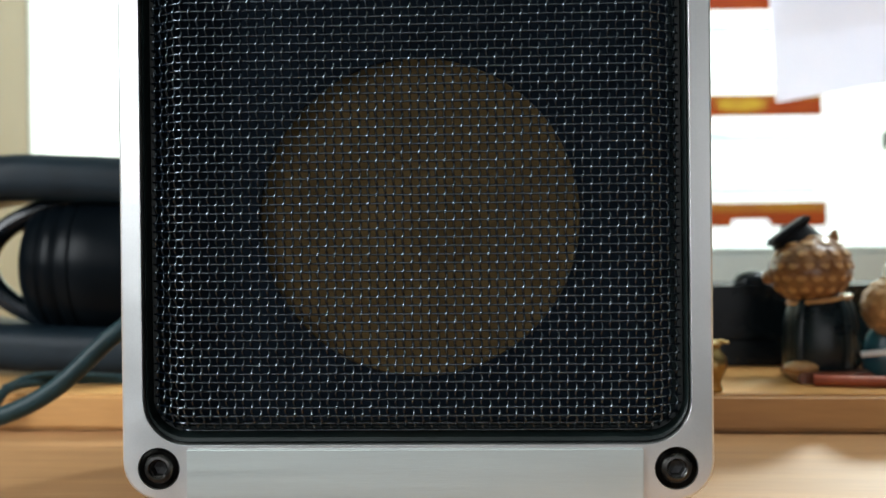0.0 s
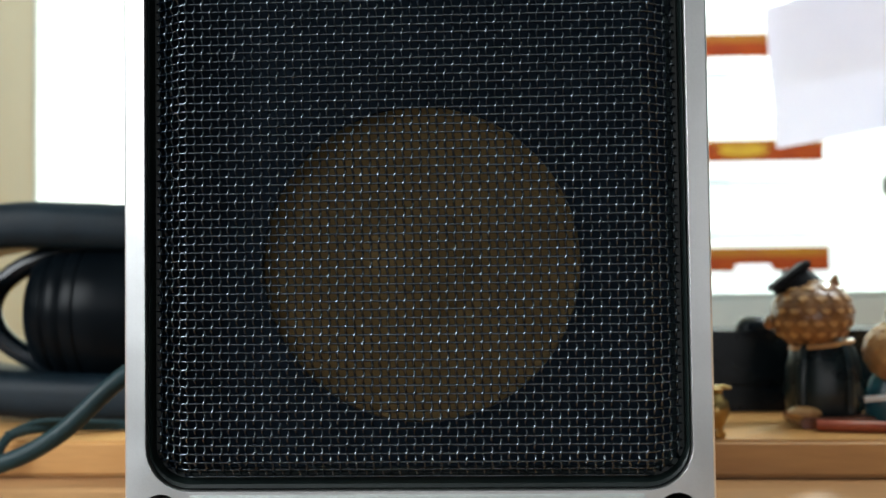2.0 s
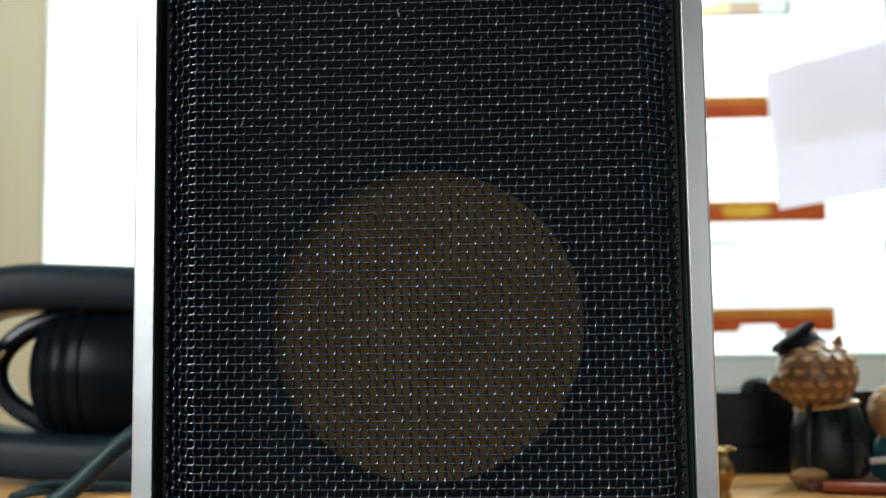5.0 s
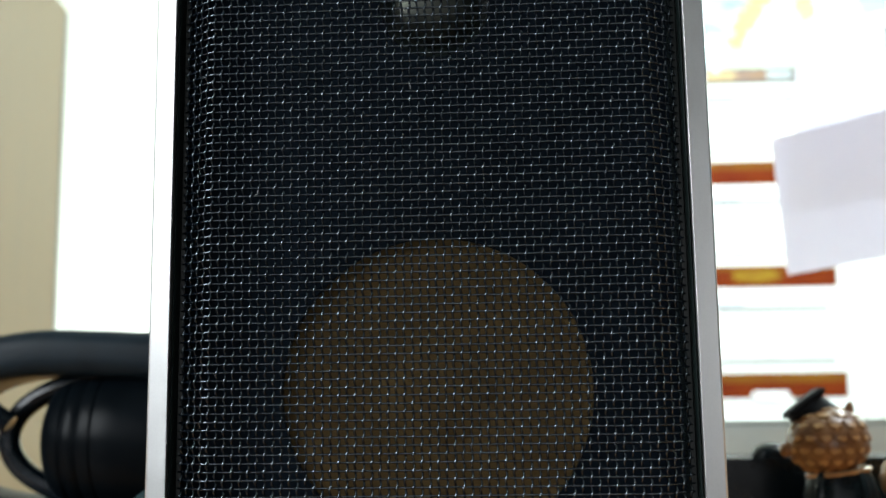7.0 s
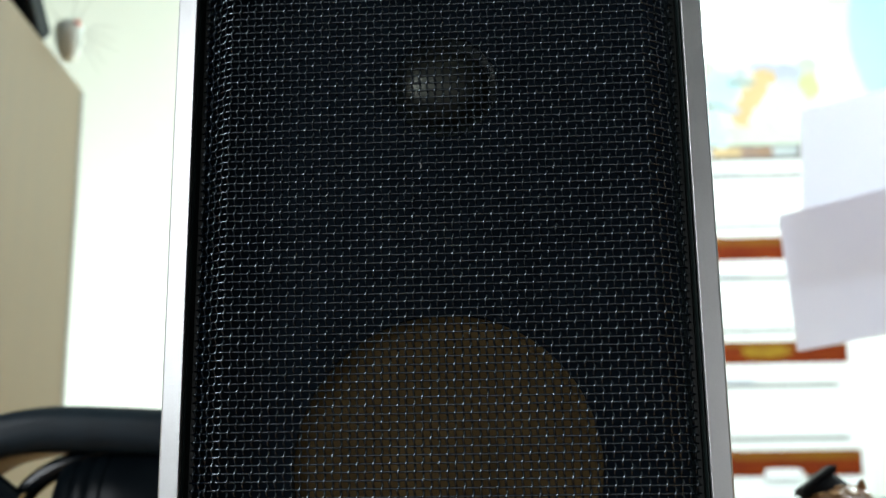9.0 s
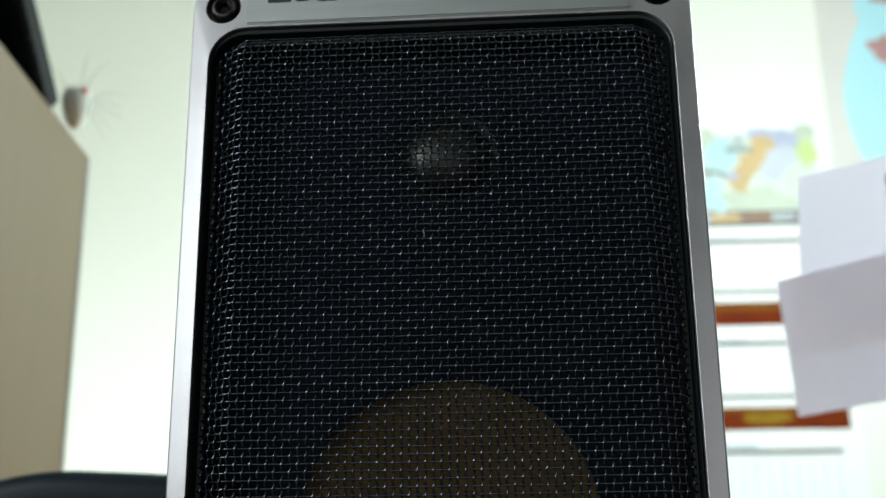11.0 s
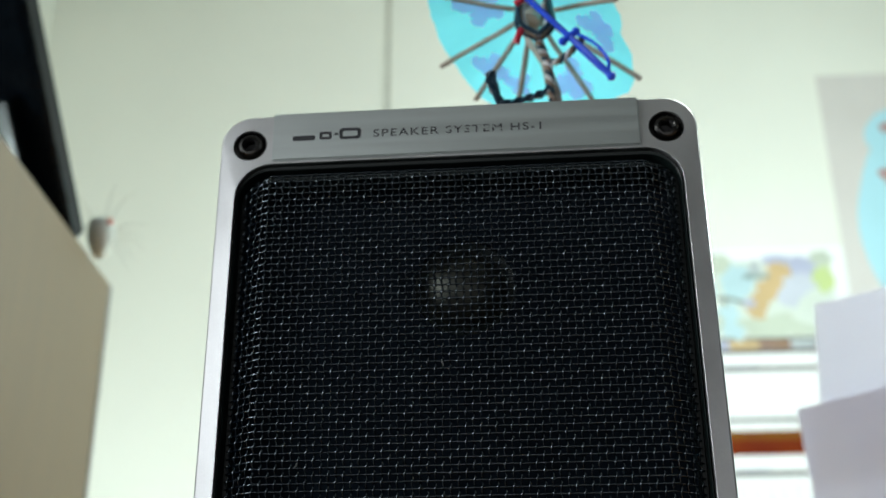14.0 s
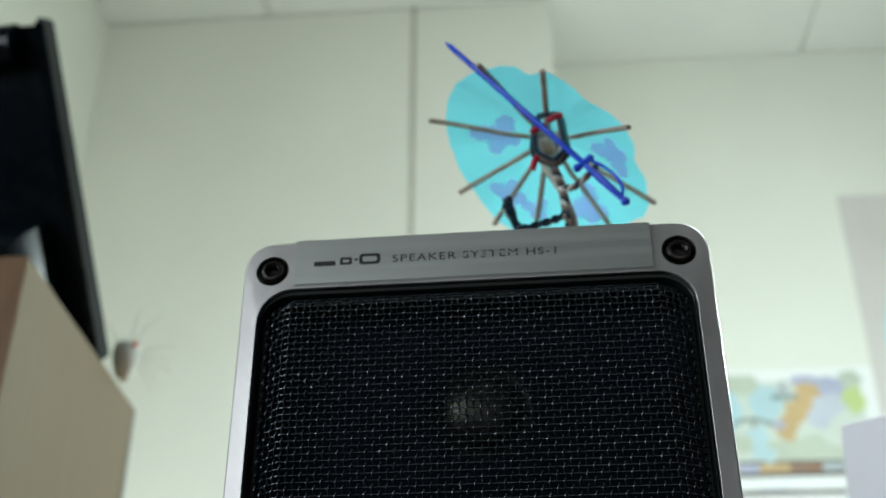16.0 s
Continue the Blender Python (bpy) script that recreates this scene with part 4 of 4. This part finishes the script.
part("slab_body", boxm(0.1135, 0.1385, 0.153, 0.182, BT + 0.0002, 0.0161, 0.0008, 2), M_SLAB, slab)
brush = thing("red_stick", (0, 0, 0), "red-brown lacquered stick lying before the figurines", "stick")
part("shaft", tube(bmesh.new(), [Vector((0.1175, 0.1495, 0.0142)), Vector((0.1182, 0.1493, 0.0142)), Vector((0.13, 0.1465, 0.0142)), Vector((0.17, 0.139, 0.0142))], 0.0019, 10, flat=1.2), M_RED, brush)
bird = bmesh.new()
lathe(bird, [(0, BT + 0.0002), (0.0028, BT + 0.0002), (0.0032, 0.0132), (0.0024, 0.0152), (0.0034, 0.0175), (0.0046, 0.0205), (0.0042, 0.0235), (0.0026, 0.0255), (0.0022, 0.0265), (0.003, 0.0278), (0, 0.0292)], Matrix.Translation((0.0822, 0.135, 0)), 28)
tube(bird, [Vector((0.0822, 0.135, 0.0275)), Vector((0.0848, 0.1345, 0.0285)), Vector((0.0872, 0.134, 0.0281))], 0.0013, 8, taper=lambda t: 1 - 0.7 * t)
tagged(part("brass_figurine", bird, M_BRASS, None, "small worn brass bird figurine at the board's edge", 50), "", "figurine")
unit = thing("black_box", (0, 0, 0), "long low black plastic box with a seam along its front", "box")
part("lower_shell", boxm(0.02, 0.2, 0.205, 0.255, BT + 0.0003, 0.0222, 0.001, 2), M_BLACKPL, unit)
part("upper_shell", boxm(0.0195, 0.2005, 0.2045, 0.2555, 0.0228, 0.0432, 0.0015, 2), M_BLACKPL, unit)
puck = bmesh.new()
lathe(puck, [(0, 0.0433), (0.0072, 0.0433), (0.0074, 0.0444), (0.0062, 0.0469), (0.0035, 0.0484), (0, 0.0488)], Matrix.Translation((0.1115, 0.219, 0)), 32)
tagged(part("dark_knob", puck, M_BLACKPL, None, "black domed knob resting on the black box", 50), "", "knob")
pale = thing("pale_box", (0, 0, 0), "pale grey-green cardboard box behind the black one", "box")
part("box_body", boxm(0.05, 0.34, 0.30, 0.4, BT + 0.0003, 0.0545, 0.001, 2), M_CREAM, pale)
part("box_lid", boxm(0.05, 0.34, 0.30, 0.4, 0.0547, 0.0568, 0.0006, 2), M_CREAM, pale)

# ---- note sheets on a clip stand ----
def sheet(name, corners, y, label, sag, lean=0.0, paper=M_CARD):
    bm = bmesh.new()
    tl, tr, br, bl = [Vector((a, y, b)) for a, b in corners]
    n = 10
    grid = []
    for i in range(n + 1):
        row = []
        for j in range(n + 1):
            u, v = j / n, i / n
            p = tl.lerp(tr, u).lerp(bl.lerp(br, u), v)
            p.y += sag * math.sin(math.pi * u) * 0.5 + lean * (1 - v) + 0.0015 * noise.noise((u * 2, v * 2, y * 40))
            row.append(p)
        grid.append(row)
    for off in (0, 0.0003):
        vs = [[bm.verts.new(p + Vector((0, off, 0))) for p in row] for row in grid]
        for i in range(n):
            for j in range(n):
                bm.faces.new((vs[i][j], vs[i][j + 1], vs[i + 1][j + 1], vs[i + 1][j]))
    ob = part(name, bm, paper, None, label, 180)
    return tagged(ob, "", "note sheet", "clipped note sheets")


sheet("note_sheet", ((0.168, 0.229), (0.262, 0.251), (0.256, 0.157), (0.173, 0.143)), 0.45, "pale lavender note sheet held by a black clip", 0.006, 0.0, M_CARD_THICK)
sheet("note_sheet", ((0.189, 0.3), (0.275, 0.319), (0.27, 0.2), (0.182, 0.19)), 0.46, "white note sheet behind the lavender one", 0.004, -0.004)
stand = thing("clip_stand", (0, 0, 0), "black clip on a thin rod that holds note sheets", "clip stand")
part("base_plate", lathe(bmesh.new(), [(0, 0.0003), (0.035, 0.0003), (0.036, 0.003), (0.03, 0.006), (0, 0.007)], Matrix.Translation((0.247, 0.465, 0)), 32), M_BLACKPL, stand)
part("rod", tube(bmesh.new(), [Vector((0.247, 0.465, 0.005)), Vector((0.247, 0.465, 0.1)), Vector((0.247, 0.458, 0.3))], 0.002, 10), M_SCREW, stand)
part("clip_jaw", boxm(0.2388, 0.26, 0.436, 0.4485, 0.133, 0.17, 0.0025, 3), M_BLACKPL, stand, "black plastic clip jaw")
part("clip_lever", boxm(0.237, 0.26, 0.434, 0.462, 0.112, 0.1275, 0.003, 3), M_BLACKPL, stand, "black clip lever")
part("spring_bar", boxm(0.2378, 0.26, 0.437, 0.452, 0.1277, 0.1328, 0.001, 2), M_WHITE, stand, "pale spring bar")

# ---- cabinet, monitor and toy ----
CAB = pose(-0.307, 0.30, 0, 0, 0, 8.0)
CW, CD, CH, TK = 0.42, 0.2645, 0.38, 0.0155
cab = thing("desktop_shelf", CAB, "open beige wood-laminate shelf unit with brown edges, on the desk", "shelf unit")
for x in (-TK, -CW):
    sp = part("side_panel", boxm(x, x + TK, 0.0012, CD - 0.006, 0.0003, CH, 0.0006, 1), M_BEECH, cab, "pale laminate side panel")
    part("edge_band", boxm(x + 0.0002, x + TK - 0.0002, 0, 0.0011, 0.0003, CH - 0.0002), M_EDGE, sp, "brown edge band", smooth=0)
for z in (CH - TK, 0.19, 0.0003):
    sh = part("shelf_board", boxm(-CW + TK + 0.0002, -TK - 0.0002, 0.0012, CD - 0.006, z, z + TK - 0.0003, 0.0004, 1), M_BEECH, cab)
    part("edge_band", boxm(-CW + TK + 0.0002, -TK - 0.0002, 0, 0.0011, z, z + TK - 0.0005), M_EDGE, sh, "brown edge band", smooth=0)
part("back_panel", boxm(-CW, 0.0006, CD - 0.0058, CD, 0.0003, CH - 0.001), M_GREYBACK, cab, "grey back panel", smooth=0)

mon = thing("monitor", pose(-0.3295, 0.464, CH + 0.0005, 0, 0, -2), "glossy black monitor tilted forward on the shelf unit", "monitor")
tilt = pose(0, 0, 0, 39, 0, 0)


def tilted(bm):
    bm.transform(tilt)
    return bm


part("rear_shell", tilted(boxm(-0.42, -0.004, -0.004, 0.014, 0.004, 0.25, 0.004, 3)), M_BLACKPL, mon)
part("side_bezel", tilted(boxm(-0.0065, 0, -0.007, 0.0145, 0.0, 0.254, 0.0025, 3)), M_BLACKPL, mon, "glossy black side bezel")
bm = tube(bmesh.new(), [Vector((-0.42, -0.006, 0.236)), Vector((-0.2, -0.006, 0.236)), Vector((-0.02, -0.006, 0.236))], 0.016, 20)
part("top_roll", tilted(bm), M_BLACKPL, mon, "rounded top edge")
bm = skin(bmesh.new(), [[(x, -0.004 - d, 0.115 + z) for x, z in ((-0.02 - i, -0.1 + i * 0.3), (-0.42, -0.1), (-0.42, 0.035), (-0.1 - i, 0.035 - i), (-0.02 - i, -0.005 - i))] for i, d in ((0, 0), (0.004, 0.03), (0.012, 0.045))], closed=False, caps=True)
part("rear_hump", tilted(bm), M_BLACKPL, mon)
part("stand_foot", boxm(-0.3, -0.12, -0.1, 0.08, 0.0, 0.008, 0.003, 2), M_BLACKPL, mon)

toy = thing("felt_toy", Matrix.Translation((-0.329, 0.5, 0.3803)) @ Matrix.Scale(1.3, 4) @ Matrix.Translation((0.329, -0.5, -0.3803)), "small pale felt ball toy with thin whiskers, on the shelf unit", "toy")
TC = Vector((-0.329, 0.5, 0.3955))
bm = bmesh.new()
lathe(bm, [(0, -0.0152), (0.003, -0.015), (0.0058, -0.0105), (0.0078, -0.004), (0.0086, 0.002), (0.0076, 0.0068), (0.0045, 0.0096), (0, 0.0105)], Matrix.Translation(TC), 28)
body = part("toy_body", bm, M_TOY, toy)
bm = bmesh.new()
bmesh.ops.create_uvsphere(bm, u_segments=12, v_segments=8, radius=0.0024, matrix=Matrix.Translation(TC + Vector((0.0062, -0.004, 0.0056))))
part("pink_nose", bm, M_PINK, toy)
for k, (dx, dz) in enumerate(((0.3, 1), (0.75, 0.95), (-0.5, 0.8), (1.2, 0.12), (1.25, -0.2), (1.1, -0.75), (0.95, -1.0), (1.3, -0.5))):
    d = Vector((dx, -0.3, dz)).normalized()
    pts = curve_points([TC + d * 0.007, TC + d * 0.02 + Vector((0, 0, 0.001)), TC + d * 0.034 + Vector((0.002 * math.sin(k), 0, -0.003))], 5)
    part("whisker", tube(bmesh.new(), pts, 0.0003, 5, taper=lambda t: 1 - 0.7 * t), M_HAIR, toy)
